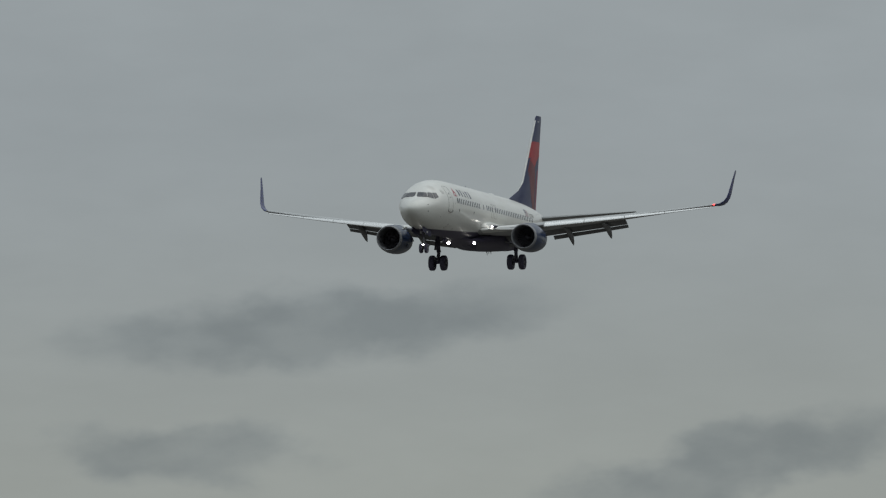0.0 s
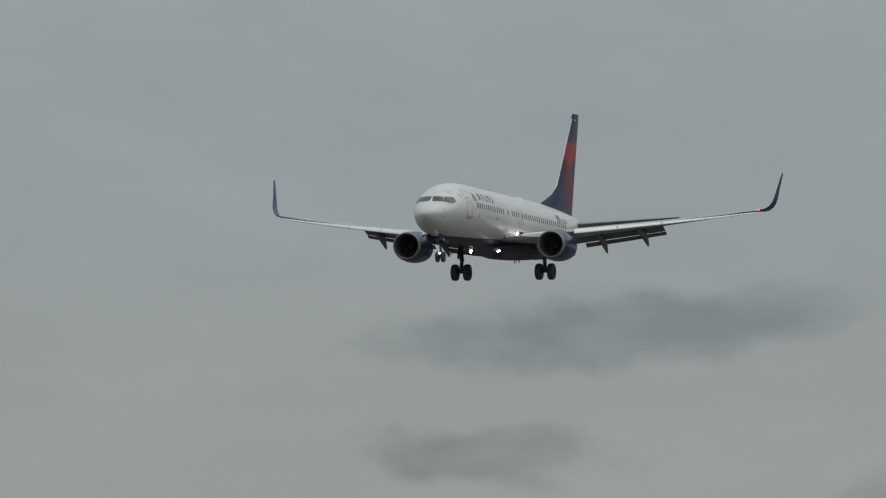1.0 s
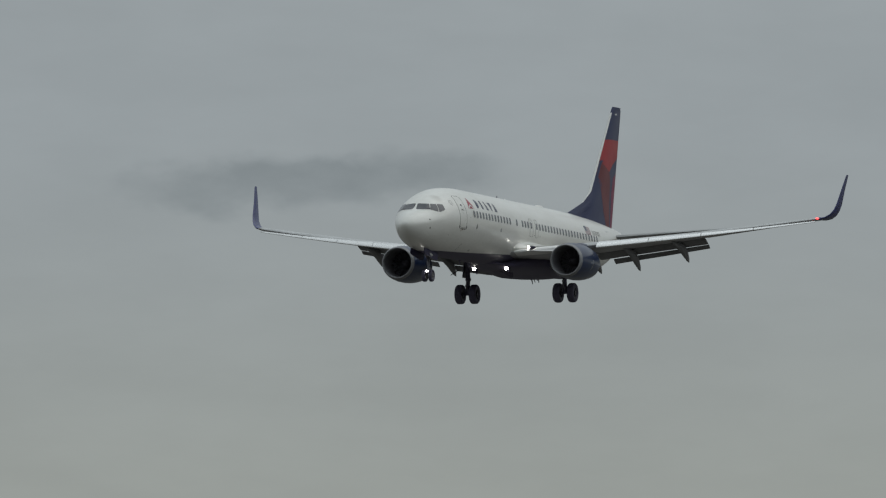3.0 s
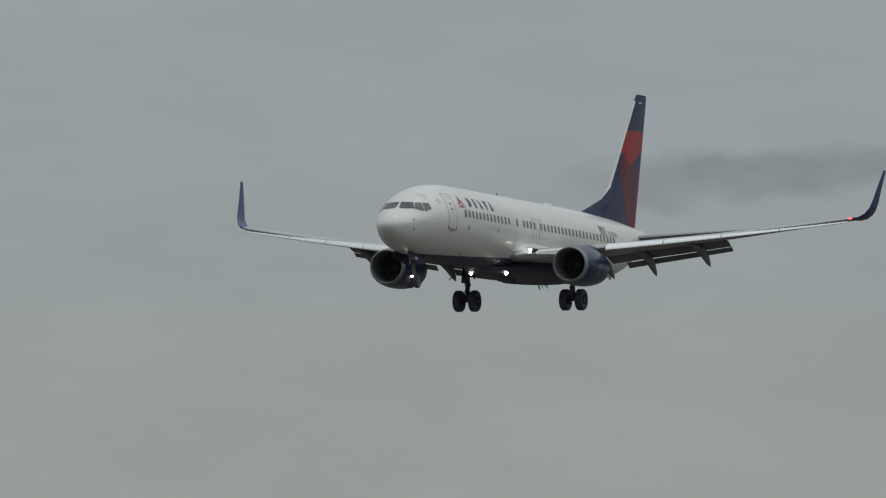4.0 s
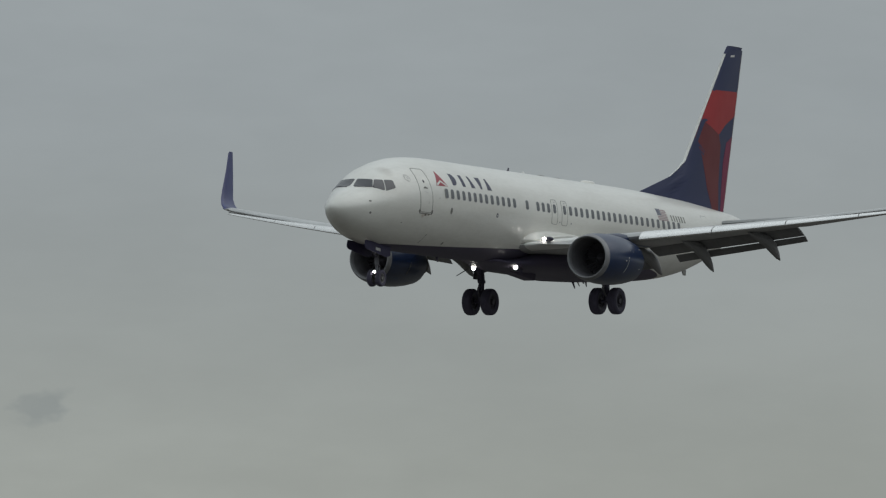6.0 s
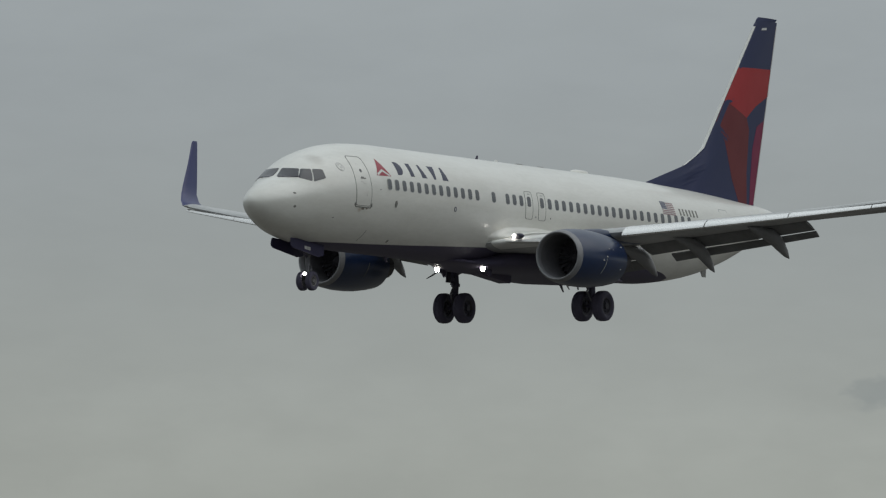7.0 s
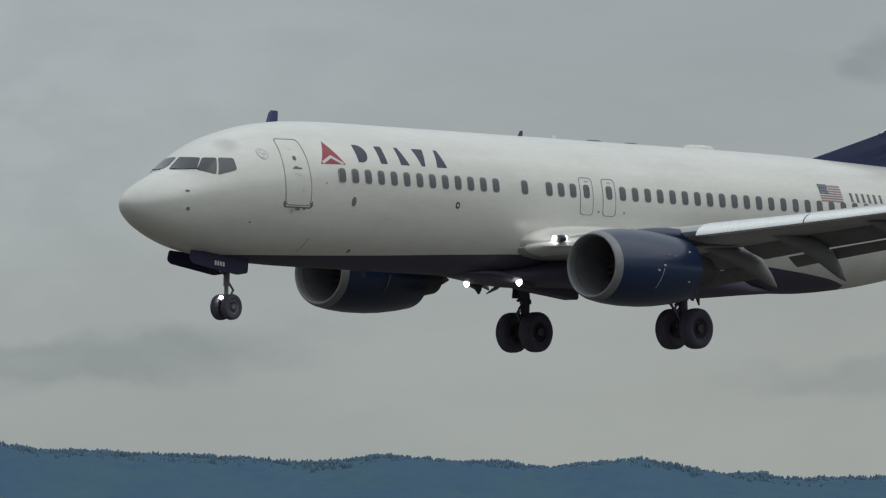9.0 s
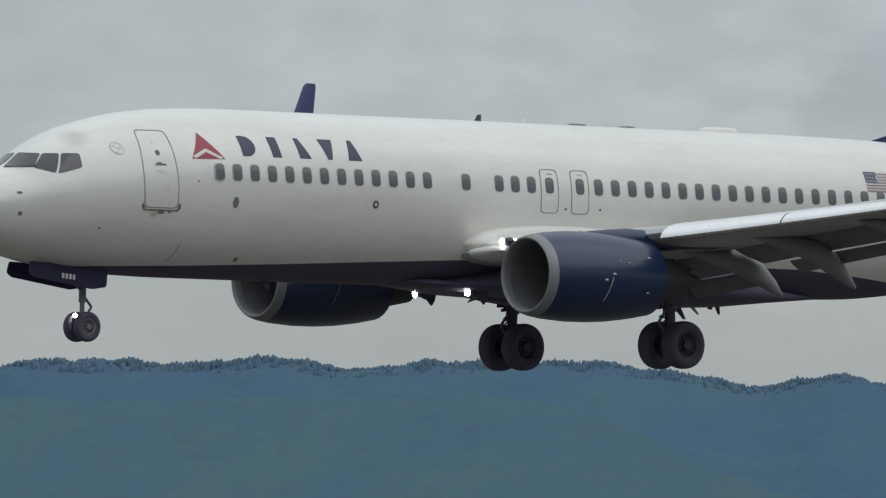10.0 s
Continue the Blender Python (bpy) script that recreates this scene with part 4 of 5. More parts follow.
def build_engine(plane, side):
    yc, zc = side * 5.03, -1.92

    def ring(s, r, n=40, squash=0.985, drop=0.0):
        return [(-(s - 0.2), yc + 0.99 * r * math.sin(a), zc + drop + r * (squash if math.cos(a) < 0 else 0.95) * math.cos(a)) for a in [6.28319 * k / n for k in range(n)]]
    bm = bmesh.new()
    loft(bm, [ring(s, r) for s, r in ((13.60, 0.982), (13.95, 1.035), (14.55, 1.078), (15.2, 1.078), (15.8, 1.045), (16.4, 0.975), (16.95, 0.88), (16.95, 0.86), (16.3, 0.84))], caps=(False, False))
    engine = part("engine", bm, cowl_paint, plane, "navy blue jet engine with a bare metal inlet lip")
    bm = bmesh.new()
    loft(bm, [ring(s, r) for s, r in ((13.60, 0.982), (13.50, 0.958), (13.42, 0.928), (13.375, 0.897), (13.37, 0.872), (13.395, 0.846), (13.47, 0.828), (13.60, 0.816))], caps=(False, False))
    part("inlet_lip", bm, lip_metal, engine, "dull silver inlet lip")
    bm = bmesh.new()
    loft(bm, [ring(s, r) for s, r in ((13.60, 0.816), (13.95, 0.805), (14.5, 0.80), (15.1, 0.80))], caps=(False, True))
    part("inlet_duct", bm, duct_grey, engine)
    bm = bmesh.new()
    loft(bm, [ring(s, r, 20) for s, r in ((14.40, 0.01), (14.47, 0.09), (14.60, 0.17), (14.77, 0.235), (14.90, 0.25))])
    spinner = part("spinner", bm, fan_metal, engine)
    for k in range(24):
        a = 6.28319 * k / 24
        bm = bmesh.new()
        q = [Vector((-14.65 + dx, yc + r * math.sin(a + da), zc + r * math.cos(a + da) * 0.94)) for r, da, dx in ((0.24, -0.09, 0.05), (0.78, -0.05, 0.06), (0.78, 0.12, -0.06), (0.24, 0.13, -0.06))]
        v = [bm.verts.new(p) for p in q] + [bm.verts.new(p - Vector((0.012, 0, 0))) for p in q]
        for f in ((0, 1, 2, 3), (7, 6, 5, 4), (0, 4, 5, 1), (1, 5, 6, 2), (2, 6, 7, 3), (3, 7, 4, 0)):
            bm.faces.new([v[i] for i in f])
        part("fan_blade", bm, fan_metal, spinner, smooth=0)
    bm = bmesh.new()
    loft(bm, [ring(s, r, 28) for s, r in ((16.2, 0.62), (16.9, 0.60), (17.5, 0.52), (18.0, 0.43), (18.0, 0.40), (17.6, 0.38))], caps=(False, False))
    part("core_cowl", bm, hot_metal, engine, "brown-grey hot metal core")
    bm = bmesh.new()
    loft(bm, [ring(s, r, 20) for s, r in ((17.4, 0.30), (18.0, 0.26), (18.45, 0.14), (18.7, 0.03))])
    part("exhaust_plug", bm, hot_metal, engine)
    # pylon from the cowl's back up to the wing
    bm = bmesh.new()
    rings = []
    for s, low, top, w in ((14.75, -1.10, -0.95, 0.04), (15.2, -1.15, -0.88, 0.14), (15.8, -1.2, -0.82, 0.20), (16.4, -1.3, -0.78, 0.18), (17.0, -1.30, -0.80, 0.17), (18.0, -1.24, -0.9, 0.13), (19.0, -1.20, -0.95, 0.10), (19.6, -1.12, -1.0, 0.03)):
        rings.append([(-(s - 0.2), yc + w * math.sin(a), (low + top) / 2 + (top - low) / 2 * math.cos(a)) for a in [6.28319 * k / 16 for k in range(16)]])
    loft(bm, rings)
    part("pylon", bm, cowl_paint, engine, "navy engine pylon")
    bm = bmesh.new()  # vortex strake and small latches on the cowl
    for s, ang, size in ((14.95, 96, 0.045), (15.18, 88, 0.045), (16.3, 64, 0.04), (16.25, 112, 0.035), (15.4, 70, 0.025), (15.65, 72, 0.025)):
        w = radians(ang)
        r = 1.062
        bm3 = bmesh.new()
        bmesh.ops.create_uvsphere(bm3, u_segments=10, v_segments=6, radius=size, matrix=Matrix.Translation((-(s - 0.2), yc + side * 1.01 * r * math.sin(w), zc + r * 0.94 * math.cos(w))) @ Matrix.Rotation(-side * w, 4, "X") @ Matrix.Diagonal((1.2, 0.7, 0.4, 1)))
        part("latch", bm3, frame_grey, engine)
    rings = []
    for k in range(9):
        w = radians(92 + 4.2 * k)
        r = 1.066 + 0.004
        rings.append([(-(14.92 - 0.02 * k + 0.012 * k * 0.2 + du), yc + side * 1.03 * (r + dr) * math.sin(w), zc + (r + dr) * (0.95 if w < 1.5708 else 0.93) * math.cos(w)) for du, dr in ((-0.012, 0.0), (0.012, 0.0), (0.012, 0.01), (-0.012, 0.01))])
    loft(bm, rings)
    part("cowl_seam", bm, frame_grey, engine)
    bm = bmesh.new()  # the same seam on the inboard flank
    loft(bm, [[(x, 2 * yc - y, z) for x, y, z in ring2] for ring2 in rings])
    part("cowl_seam", bm, seam_grey, engine)
    bm = bmesh.new()  # pale strip along the top of the cowl, ahead of the pylon
    loft(bm, [[(-(s - 0.2), yc + w * k, zc + r * 0.95 * math.sqrt(1 - (w / r) ** 2) + h) for k, h in ((-1, 0.0), (-0.6, 0.02), (0.6, 0.02), (1, 0.0))] for s, r, w in ((15.0, 1.078, 0.03), (15.5, 1.065, 0.07), (16.0, 1.03, 0.08), (16.5, 0.96, 0.08))])
    part("pylon_strip", bm, frame_grey, engine)
    for s0, s1, ang in ((14.35, 15.15, 42),):
        w0, w1 = radians(ang), radians(ang + 2)
        bm = bmesh.new()
        p = lambda s, r: (-(s - 0.2), yc - side * 1.03 * r * math.sin(w0), zc + r * 0.95 * math.cos(w0))
        q = lambda s, r: (-(s - 0.2), yc - side * 1.03 * r * math.sin(w1), zc + r * 0.95 * math.cos(w1))
        loft(bm, [[p(s0, 1.04), p(s0 + 0.45, 1.30), p(s1, 1.30), p(s1, 1.05)], [q(s0, 1.04), q(s0 + 0.45, 1.30), q(s1, 1.30), q(s1, 1.05)]])
        part("strake", bm, frame_white, engine)
    return engine


def wheel(parent, s, y, z, radius, width, rim_mat, out):
    """A tyre with its rim and hub; out: the side on which the rim shows."""
    n = 36

    def turn(profile):
        return [[(-(s + r * math.cos(6.28319 * k / n)), y + w, z + r * math.sin(6.28319 * k / n)) for k in range(n)] for w, r in profile]
    w, r = width / 2, radius
    bm = bmesh.new()
    loft(bm, turn([(-w * 0.55, r * 0.50), (-w * 0.85, r * 0.58), (-w, r * 0.76), (-w * 0.93, r * 0.90), (-w * 0.72, r * 0.975), (-w * 0.45, r * 0.998), (-w * 0.42, r * 0.985), (-w * 0.36, r * 0.985), (-w * 0.33, r), (0, r * 1.003),
                   (w * 0.33, r), (w * 0.36, r * 0.985), (w * 0.42, r * 0.985), (w * 0.45, r * 0.998), (w * 0.72, r * 0.975), (w * 0.93, r * 0.90), (w, r * 0.76), (w * 0.85, r * 0.58), (w * 0.55, r * 0.50)]))
    tyre = part("tyre", bm, rubber, parent, "black rubber tyre")
    for d in (1, -1):
        bm = bmesh.new()
        loft(bm, turn([(d * w * 0.50, r * 0.54), (d * w * 0.80, r * 0.56), (d * w * 0.78, r * 0.50), (d * w * 0.55, r * 0.44), (d * w * 0.55, r * 0.24), (d * w * 0.9, r * 0.20), (d * w * 0.9, r * 0.05)]), caps=(False, True))
        for k in range(9):
            a = 6.28319 * k / 9
            c = (-(s + r * 0.34 * math.cos(a)), y + d * w * 0.55, z + r * 0.34 * math.sin(a))
            tube(bm, c, (c[0], c[1] + d * 0.02, c[2]), r * 0.05, n=6)
        part("rim", bm, rim_mat, parent)
    return tyre


def build_main_gear(plane, side):
    s, y, z = 19.38, side * 2.95, -3.38
    bm = bmesh.new()
    tube(bm, (-(s - 0.12), side * 2.98, -1.35), (-(s - 0.02), side * 2.90, -2.55), 0.14, n=16)
    tube(bm, (-(s - 0.02), side * 2.90, -2.5), (-s, y, z), 0.125, n=16)
    tube(bm, (-s, y - 0.40, z), (-s, y + 0.40, z), 0.07, n=14)
    tube(bm, (-(s - 0.02), side * 2.90, -2.48), (-(s - 0.02), side * 2.90, -2.60), 0.165, n=16)
    gear = part("main_gear", bm, gear_dark, plane, "lowered main landing gear with twin wheels")
    for y2 in (y - 0.43, y + 0.43):
        wheel(gear, s, y2, z, 0.558, 0.41, wheel_dark, 1)
    bm = bmesh.new()
    tube(bm, (-(s - 0.05), side * 2.9, -2.15), (-(s - 0.25), side * 1.7, -1.75), 0.06, n=10)
    tube(bm, (-(s - 0.05), side * 2.92, -1.9), (-(s + 0.9), side * 2.8, -1.5), 0.05, n=10)
    part("side_brace", bm, gear_metal, gear)
    bm = bmesh.new()  # torque links ahead of the strut
    tube(bm, (-(s - 0.12), side * 2.90, -2.55), (-(s - 0.36), side * 2.90, -2.86), 0.035, n=8)
    tube(bm, (-(s - 0.36), side * 2.90, -2.86), (-(s - 0.10), y, -3.2), 0.035, n=8)
    part("torque_link", bm, gear_metal, gear)
    bm = bmesh.new()  # brake hoses
    last = None
    for k in range(9):
        f = k / 8
        p = (-(s - 0.16 - 0.09 * math.sin(f * 9)), side * 2.93 + 0.10 * math.sin(f * 5), -2.0 - 1.15 * f)
        if last:
            tube(bm, last, p, 0.018, n=6)
        last = p
    part("brake_hose", bm, gear_dark, gear)
    for z0, reach, size in ((-2.28, 0.22, 0.10), (-2.50, 0.30, 0.12), (-2.72, 0.24, 0.09), (-2.92, 0.20, 0.10)):
        bm = bmesh.new()
        block(bm, (-(s - reach), side * 2.88, z0), (size, 0.12, 0.07), (0, 24, 0), 0.015)
        tube(bm, (-(s - 0.05), side * 2.88, z0 - 0.03), (-(s - reach), side * 2.88, z0), 0.025, n=8)
        part("hose_bracket", bm, gear_dark, gear)
    bm = bmesh.new()
    block(bm, (-(s + 0.02), side * 3.12, -2.02), (0.62, 0.035, 0.85), (side * 6, 0, 0), 0.012)
    part("strut_door", bm, gear_dark, gear, "dark door on the strut")
    bm = bmesh.new()
    block(bm, (-(s - 0.55), side * 3.55, -2.17), (0.46, 0.03, 0.40), (side * 62, 18, 0), 0.01)
    part("wheel_well_flap", bm, gear_dark, gear)
    return gear


def build_nose_gear(plane):
    s, z = 4.14, -3.31
    bm = bmesh.new()
    tube(bm, (-(s + 0.02), 0, -1.9), (-(s + 0.0), 0, -2.75), 0.085, n=14)
    tube(bm, (-s, 0, -2.7), (-s, 0, z), 0.058, n=14)
    tube(bm, (-s, -0.2, z), (-s, 0.2, z), 0.05, n=12)
    gear = part("nose_gear", bm, gear_metal, plane, "lowered nose landing gear with twin wheels")
    for y in (-0.195, 0.195):
        wheel(gear, s, y, z, 0.345, 0.21, wheel_metal, 1)
    bm = bmesh.new()
    tube(bm, (-(s + 0.06), 0, -2.62), (-(s + 0.27), 0, -2.85), 0.03, n=8)
    tube(bm, (-(s + 0.27), 0, -2.85), (-(s + 0.06), 0, -3.15), 0.03, n=8)
    part("torque_link", bm, gear_metal, gear)
    bm = bmesh.new()
    tube(bm, (-(s - 0.05), 0.0, -2.45), (-(s - 0.75), 0, -2.0), 0.045, n=10)
    part("drag_brace", bm, gear_dark, gear)
    bm = bmesh.new()
    tube(bm, (-(s - 0.08), 0, -3.06), (-(s - 0.20), 0, -3.06), 0.05, 0.085, 16)
    lamp = part("taxi_light", bm, gear_metal, gear, "lit taxi light on the strut")
    bm = bmesh.new()
    bmesh.ops.create_uvsphere(bm, u_segments=14, v_segments=8, radius=1.0, matrix=Matrix.Translation((-(s - 0.20), 0, -3.06)) @ Matrix.Diagonal((0.03, 0.075, 0.045, 1)))
    part("lens", bm, lamp_glow, lamp)
    for side in (1, -1):
        bm = bmesh.new()
        outline = rounded([(2.32, -1.86), (4.55, -1.98), (4.50, -2.40), (4.10, -2.46), (2.40, -2.22), (2.26, -2.12)], 0.06, 3)
        loft(bm, [[(-u, side * (0.38 + 0.05 * (-v - 1.9) + d), v) for u, v in outline] for d in (0.0, 0.035)])
        door = part("nose_gear_door", bm, door_navy, gear, "open navy nose gear door")
        for k in range(4):
            bm = bmesh.new()
            block(bm, (-(3.24 + 0.105 * k), side * 0.437, -2.17 - 0.01 * k), (0.066, 0.012, 0.12), (side * 3, 0, 0))
            part("number_bar", bm, faint_grey, door)


def build_belly_lights(plane):
    for side in (1, -1):
        bm = bmesh.new()
        y, s = side * 0.97, 14.78
        tube(bm, (-s - 0.15, y, -2.28), (-s, y, -2.25), 0.05, 0.10, 16)
        lamp = part("retractable_light", bm, gear_metal, plane, "lit retractable landing light under the belly")
        bm = bmesh.new()
        bmesh.ops.create_uvsphere(bm, u_segments=14, v_segments=8, radius=1.0, matrix=Matrix.Translation((-s, y, -2.25)) @ Matrix.Diagonal((0.03, 0.10, 0.10, 1)))
        part("lens", bm, lamp_glow, lamp)
        bm = bmesh.new()
        loft(bm, [[(-u, y + d, v) for u, v in ((14.86, -2.24), (15.40, -2.26), (15.36, -2.42), (15.28, -2.52), (15.16, -2.40), (14.95, -2.33))] for d in (-0.03, 0.03)])
        part("light_flap", bm, navy_paint, lamp)
    bm = bmesh.new()
    bmesh.ops.create_uvsphere(bm, u_segments=12, v_segments=8, radius=0.055, matrix=Matrix.Translation((-14.74, 0.94, -2.07)))
    part("beacon_glint", bm, lamp_pink, plane, "small pinkish glowing light")


airliner = tagged(new("airliner"), "white twin-engine airliner with navy belly and red-navy tail, gear lowered", "airliner")
fuselage = build_fuselage(airliner)
build_cockpit(fuselage)
build_door(fuselage)
build_windows(fuselage)
build_small_marks(fuselage)
build_antennas(fuselage)
build_root_fairing(airliner)
for flank in (1, -1):
    build_wing(airliner, flank)
    build_engine(airliner, flank)
    build_main_gear(airliner, flank)
build_tail(airliner)
build_nose_gear(airliner)
build_belly_lights(airliner)
# the drawing above is a little long: bring the airliner to its true length about the main gear
TRUE = Matrix.Translation((-19.6 * 0.012, 0, 0)) @ Matrix.Diagonal((0.988, 1, 1, 1))
for mesh in {ob.data for ob in airliner.children_recursive}:
    mesh.transform(TRUE)
for ob in airliner.children_recursive:
    ob.location.x *= 0.988


# ---- ground, hills and woods ----
def build_ground():
    bm = bmesh.new()
    hub = bm.verts.new((0, 0, 0))
    last = None
    for r in (4, 15, 50, 120, 300, 700, 1500, 3000, 4900):
        ring = [bm.verts.new((r * math.cos(6.28319 * k / 72), r * math.sin(6.28319 * k / 72), 0.12 * noise.noise((r * math.cos(6.28319 * k / 72) * 0.02, r * math.sin(6.28319 * k / 72) * 0.02, 0)) if r > 20 else 0)) for k in range(72)]
        for k in range(72):
            j = (k + 1) % 72
            bm.faces.new((hub, ring[k], ring[j]) if last is None else (last[k], ring[k], ring[j], last[j]))
        last = ring
    tagged(part("ground", bm, grass, None, "flat dry mown grass of the airfield"), kind="structure")


# rise of the ridge in degrees, every RIDGE_STEP degrees of bearing
RIDGE_FROM, RIDGE_STEP = 37.68, 0.36
RIDGE = (1.25, 1.30, 1.39, 1.39, 1.345, 1.330, 1.350, 1.360, 1.357, 1.355, 1.381, 1.444, 1.410, 1.438, 1.462, 1.430, 1.456, 1.473, 1.490, 1.520, 1.528, 1.551, 1.496, 1.415, 1.427, 1.443, 1.464, 1.480, 1.470,
         1.496, 1.504, 1.472, 1.456, 1.516, 1.458, 1.527, 1.575, 1.576, 1.581, 1.553, 1.603, 1.569, 1.591, 1.589, 1.500)


def ridge(b):
    """The far ridge's ground line: soft summits side by side, under the tops of its trees."""
    b = min(max(b, 37.6), 53.6)
    near = [(math.exp(-((b - RIDGE_FROM - RIDGE_STEP * k) / 0.2) ** 2) + 1e-9, h) for k, h in enumerate(RIDGE)]
    return sum(w * h for w, h in near) / sum(w for w, _ in near) - 0.014 * tree_size(b) + 0.006 * noise.noise((b * 5, 3, 0))


def tree_size(b):
    return 1.0 + 0.5 / (1 + math.exp(-(b - 49.2) * 3))


def near_ridge(b):
    """The nearer slope: a shoulder that climbs at one end and two low rises."""
    up = 0.93 + 0.49 / (1 + math.exp(-(b - 50.25) * 4.2)) + 0.36 * math.exp(-((b - 47.95) / 0.75) ** 2) + 0.36 * math.exp(-((b - 44.6) / 0.9) ** 2)
    return up + 0.03 * noise.noise((b * 1.3, 7, 0)) + 0.016 * noise.noise((b * 5, 11, 0)) + 0.006 * noise.noise((b * 17, 2, 0))


def away(b, r, up):
    """A place r metres off at a bearing, seen up degrees above the level."""
    return Vector((-r * math.cos(radians(b)), -r * math.sin(radians(b)), 1.7 + r * math.tan(radians(up))))


def slope_height(f):
    return float(np.interp(f, [0, 0.25, 0.5, 0.72, 0.88, 1.0, 1.06], [0, 0.22, 0.52, 0.78, 0.93, 1.0, 0.9]))


def build_hill(name, crest, r, foot, material, label, canopy):
    """A hill with the uneven roof of its woods."""
    bearings = [31 + 0.5 * k for k in range(13)] + [37.5 + 0.035 * k for k in range(486)] + [54.6 + 0.5 * k for k in range(21)]
    steps = [0, 0.2, 0.35, 0.45] + [0.5 + 0.0045 * k for k in range(112)] + [1.02, 1.06]
    verts = []
    for b in bearings:
        fade = max(0.0, min(1.0, (b - 31) / 4, (65 - b) / 6))
        top = away(b, r, crest(b)).z * fade - (1 - fade)
        for f in steps:
            p = away(b, foot + (r - foot) * f, 0)
            z = top * slope_height(f)
            if 0.4 < f < 1.01 and fade == 1.0:
                z += canopy * (noise.noise((p.x * 0.17, p.y * 0.17, 1)) + 0.7 * noise.noise((p.x * 0.42, p.y * 0.42, 5))) + 2.0 * canopy * noise.noise((p.x * 0.03, p.y * 0.03, 9)) * min(1.0, (1.0 - f) * 12)
            verts.append((p.x, p.y, max(-1.0, z)))
    n = len(steps)
    me = bpy.data.meshes.new(name)
    me.from_pydata(verts, [], [(k * n + j, k * n + j + 1, k * n + n + j + 1, k * n + n + j) for k in range(len(bearings) - 1) for j in range(n - 1)])
    me.materials.append(material)
    me.shade_smooth()
    tagged(new(name, me), label, kind="structure")


def build_woods(name, crest, r, foot, material, label, count, seed, depth, tall):
    """Conifers and broad crowns along a crest, each a ragged stack of tiers, in clumps with gaps between."""
    rnd = random.Random(seed)
    verts, faces = [], []
    for i in range(count):
        b = rnd.uniform(38.0, 54.4)
        q = r + (rnd.uniform(-0.2, 0.6) * depth if rnd.random() < 0.8 else -1.3 * depth * rnd.random() ** 1.4)
        size = tall * tree_size(b)
        clump = noise.noise((b * 6.0, q * 0.004, seed)) + 0.5 * noise.noise((b * 17.0, q * 0.01, seed))
        broad = rnd.random() < 0.3 + 0.6 * math.exp(-((b - 47.8) / 0.9) ** 2) + 0.9 * noise.noise((b * 2.3, 4, seed))
        tip = size * (0.5 + 0.5 * rnd.random()) * (1.0 + 0.8 * clump) * (1.3 if not broad and rnd.random() < 0.04 else 1.0)
        h = tip + 2.6
        base = away(b, r, crest(b)).z * slope_height(min(1.0, (q - foot) / (r - foot))) - 2.6
        p = away(b, q, 0)
        wide = min(1.7, 0.23 * h) * rnd.uniform(0.8, 1.2) * (1.25 if broad else 1.1)
        tiers = ((0.0, 0.7), (0.35, 1.0), (0.62, 0.95), (0.84, 0.62), (0.96, 0.25)) if broad else ((0.0, 1.0), (0.38, 0.85), (0.62, 0.58), (0.8, 0.38), (0.93, 0.20))
        n = 5
        start = len(verts)
        for t, w in tiers:
            for k in range(n):
                a = 6.28319 * (k + 0.6 * rnd.random()) / n
                g = w * wide * rnd.uniform(0.6, 1.3)
                verts.append((p.x + g * math.cos(a), p.y + g * math.sin(a), base + h * (t + 0.05 * rnd.random())))
        verts.append((p.x, p.y, base + h))
        for j in range(len(tiers) - 1):
            for k in range(n):
                a, c = start + j * n + k, start + j * n + (k + 1) % n
                faces.append((a, c, c + n, a + n))
        j = start + (len(tiers) - 1) * n
        for k in range(n):
            faces.append((j + k, j + (k + 1) % n, len(verts) - 1))
    me = bpy.data.meshes.new(name)
    me.from_pydata(verts, [], faces)
    me.materials.append(material)
    me.shade_smooth()
    tagged(new(name, me), label, "woods", kind="stuff")


# house colours greyed towards blue to stand in for the haze before them
house_wall_hazed = surface("house_wall_hazed", (0.27, 0.33, 0.39), 0.8, 0, (0.22, 0.28, 0.34), (0.5, 3.0), 0.6, shine=0.1)
house_roof_hazed = surface("house_roof_hazed", (0.20, 0.27, 0.33), 0.8, 0, (0.17, 0.24, 0.30), (0.5, 3.0), 0.6, shine=0.1)


def build_house(b, up, wide, high, label):
    """A small gabled house standing on the far slope at a bearing, seen up degrees above the level."""
    top = away(b, 4450, ridge(b)).z
    for k in range(400):
        f = 1 - k / 400
        q = 3600 + 850 * f
        z = top * slope_height(f)
        if z < 1.7 + q * math.tan(radians(up)):
            break
    house = tagged(new("house"), label, "house", "houses on the ridge")
    turn = radians(b - 90)
    house.matrix_world = Matrix.Translation((-q * math.cos(radians(b)), -q * math.sin(radians(b)), z - 0.4)) @ Matrix.Rotation(turn, 4, "Z")
    bm = bmesh.new()
    block(bm, (0, 0, high / 2), (wide, 2.0, high), bevel=0.03)
    part("wall", bm, house_wall_hazed, house)
    bm = bmesh.new()
    loft(bm, [[(x, -1.2, high * 0.98), (x, 0, high * 1.35), (x, 1.2, high * 0.98)] for x in (-wide * 0.54, wide * 0.54)])
    part("roof", bm, house_roof_hazed, house, smooth=0)


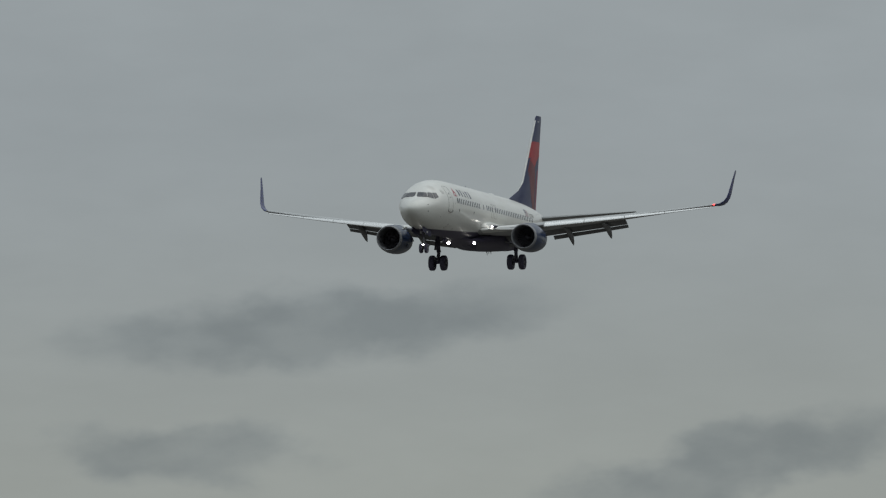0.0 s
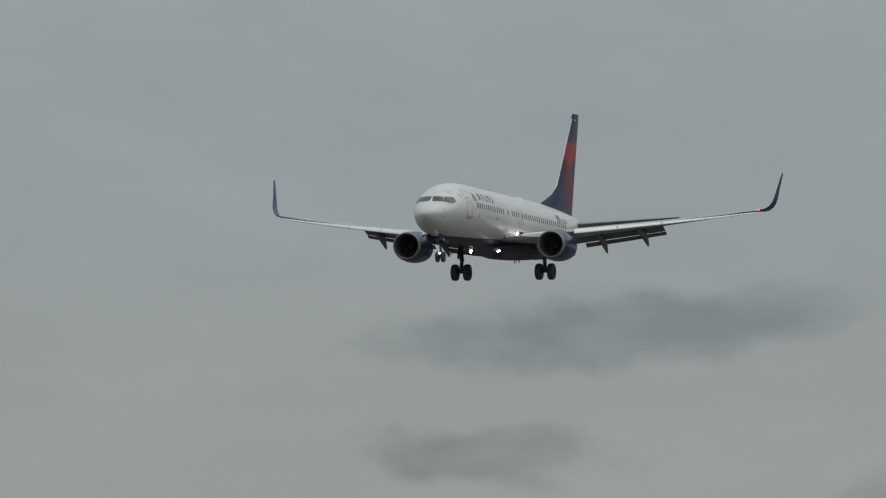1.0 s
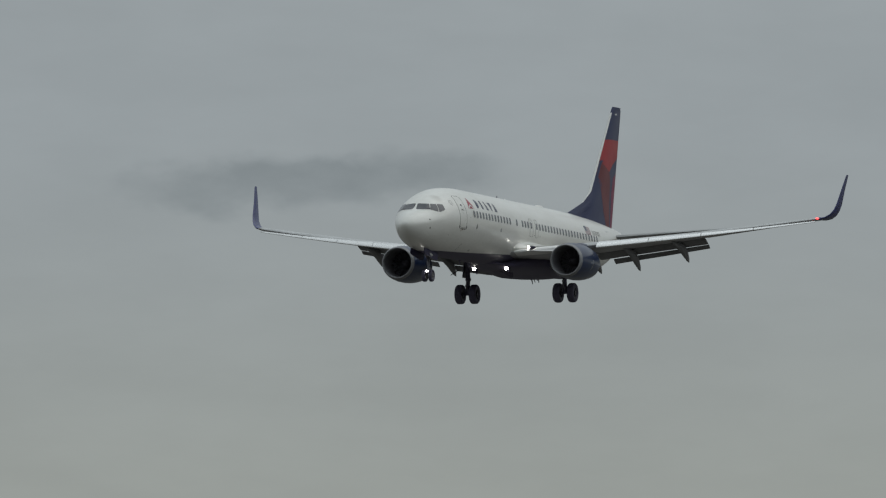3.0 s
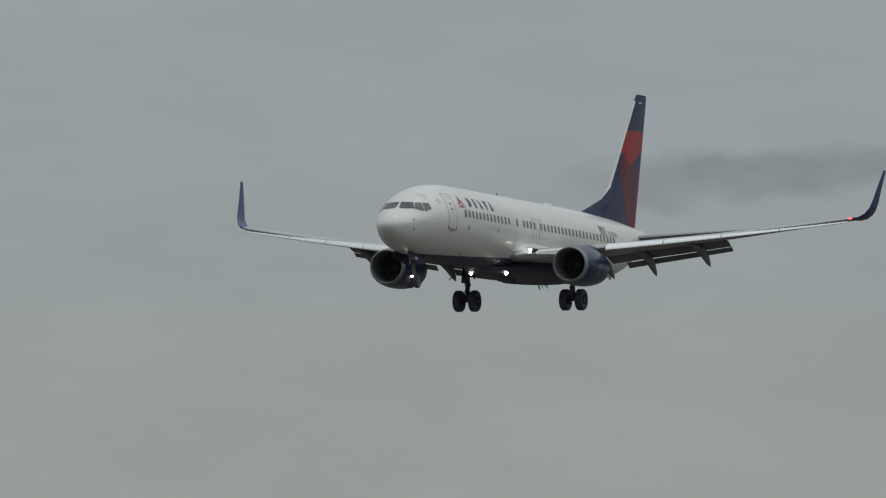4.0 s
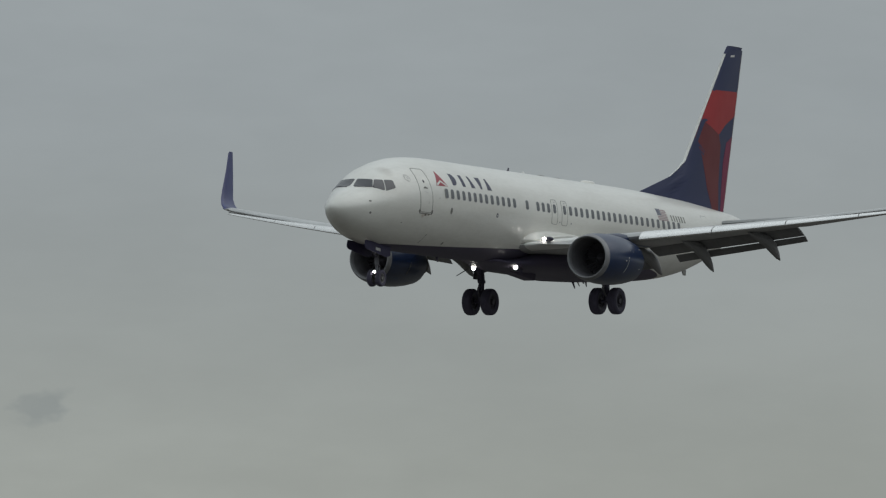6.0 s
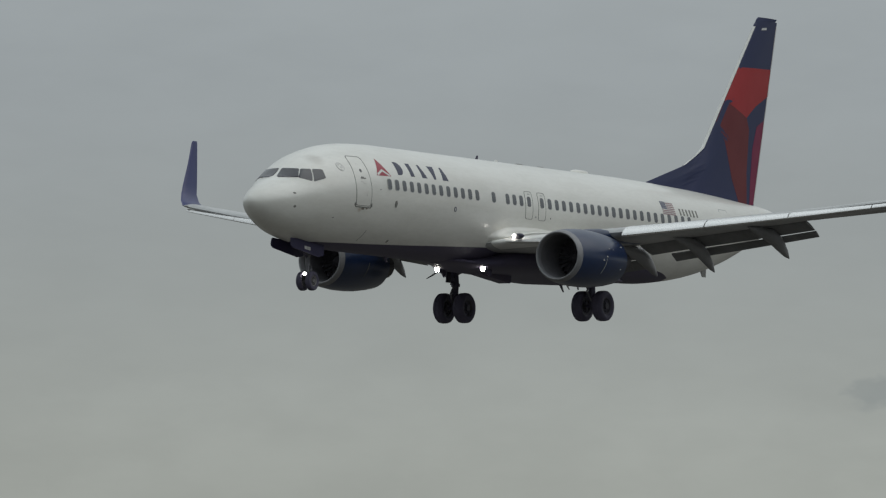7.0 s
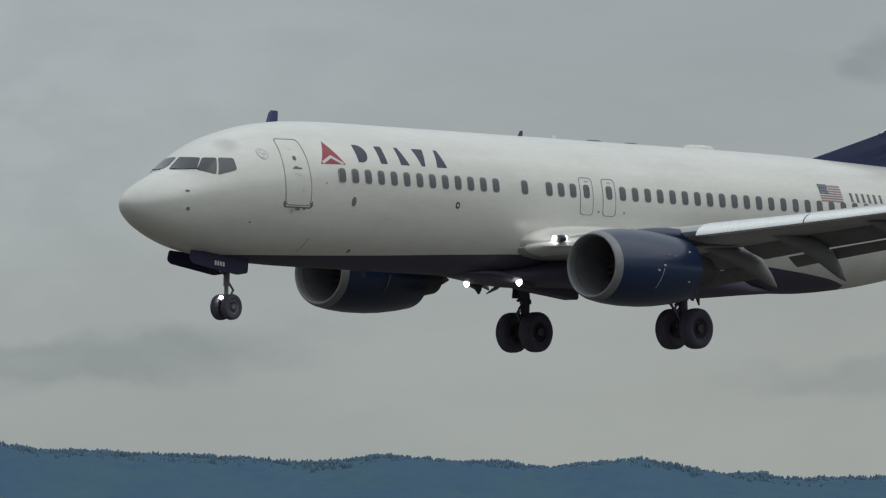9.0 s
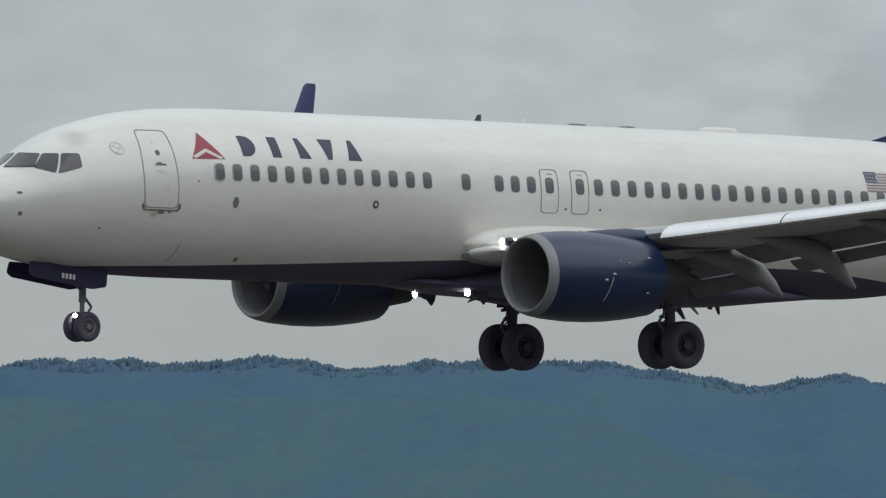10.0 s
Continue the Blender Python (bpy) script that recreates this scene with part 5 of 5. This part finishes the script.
build_ground()
# the haze over hills and woods sits in their materials' colours
build_hill("far_hill", ridge, 4450, 3600, slope_far_hazed, "hazy blue wooded ridge on the horizon", 1.5)
build_hill("near_hill", near_ridge, 4150, 3300, slope_near_hazed, "hazy blue-green wooded slope before the ridge", 1.2)
build_woods("far_woods", ridge, 4450, 3600, forest_hazed, "hazy blue conifer woods along the ridge", 9000, 5, 30, 1.65)
build_house(47.844, 1.345, 6.2, 0.9, "long low pale house among the trees on the ridge")
build_house(45.397, 1.470, 3.2, 0.9, "small pale house half hidden by trees on the ridge")
build_house(45.197, 1.437, 3.0, 1.3, "small white house near the top of the ridge")


# ---- how the airliner flies ----
def motions():
    walk(airliner, [
        (0, pose(-890.701, -241.655, 52.613, -0.028, -0.814, 0.138)),
        (0.5, pose(-855.153, -241.897, 50.621, -0.062, -0.803, 0.080)),
        (1, pose(-819.573, -242.080, 48.642, -0.091, -0.812, 0.026)),
        (1.5, pose(-783.961, -242.198, 46.681, -0.057, -0.859, -0.003)),
        (2, pose(-748.318, -242.250, 44.732, -0.045, -0.924, -0.005)),
        (2.5, pose(-712.643, -242.226, 42.785, 0.010, -0.977, 0.052)),
        (3, pose(-676.936, -242.148, 40.823, -0.025, -0.962, 0.100)),
        (3.5, pose(-641.196, -242.013, 38.864, -0.081, -0.933, 0.146)),
        (4, pose(-605.425, -241.825, 36.903, -0.166, -0.882, 0.176)),
        (4.5, pose(-569.622, -241.607, 34.916, -0.389, -0.725, 0.120)),
        (5, pose(-533.787, -241.338, 32.974, -0.469, -0.691, 0.045)),
        (5.5, pose(-497.920, -241.029, 31.073, -0.409, -0.769, -0.087)),
        (6, pose(-462.022, -240.666, 29.184, -0.327, -0.867, -0.228)),
        (6.5, pose(-426.093, -240.242, 27.300, -0.250, -0.957, -0.358)),
        (7, pose(-390.130, -239.742, 25.406, -0.137, -1.010, -0.429)),
        (7.5, pose(-354.134, -239.163, 23.509, -0.171, -0.972, -0.367)),
        (8, pose(-318.147, -238.536, 21.615, -0.291, -0.935, -0.305)),
        (8.5, pose(-282.151, -237.873, 19.728, -0.452, -0.917, -0.223)),
        (9, pose(-246.140, -237.177, 17.809, -0.561, -0.779, -0.104)),
        (9.5, pose(-210.102, -236.450, 15.905, -0.790, -0.665, 0.033)),
        (10, pose(-174.022, -235.658, 14.023, -0.938, -0.586, 0.258)),
    ])


motions()
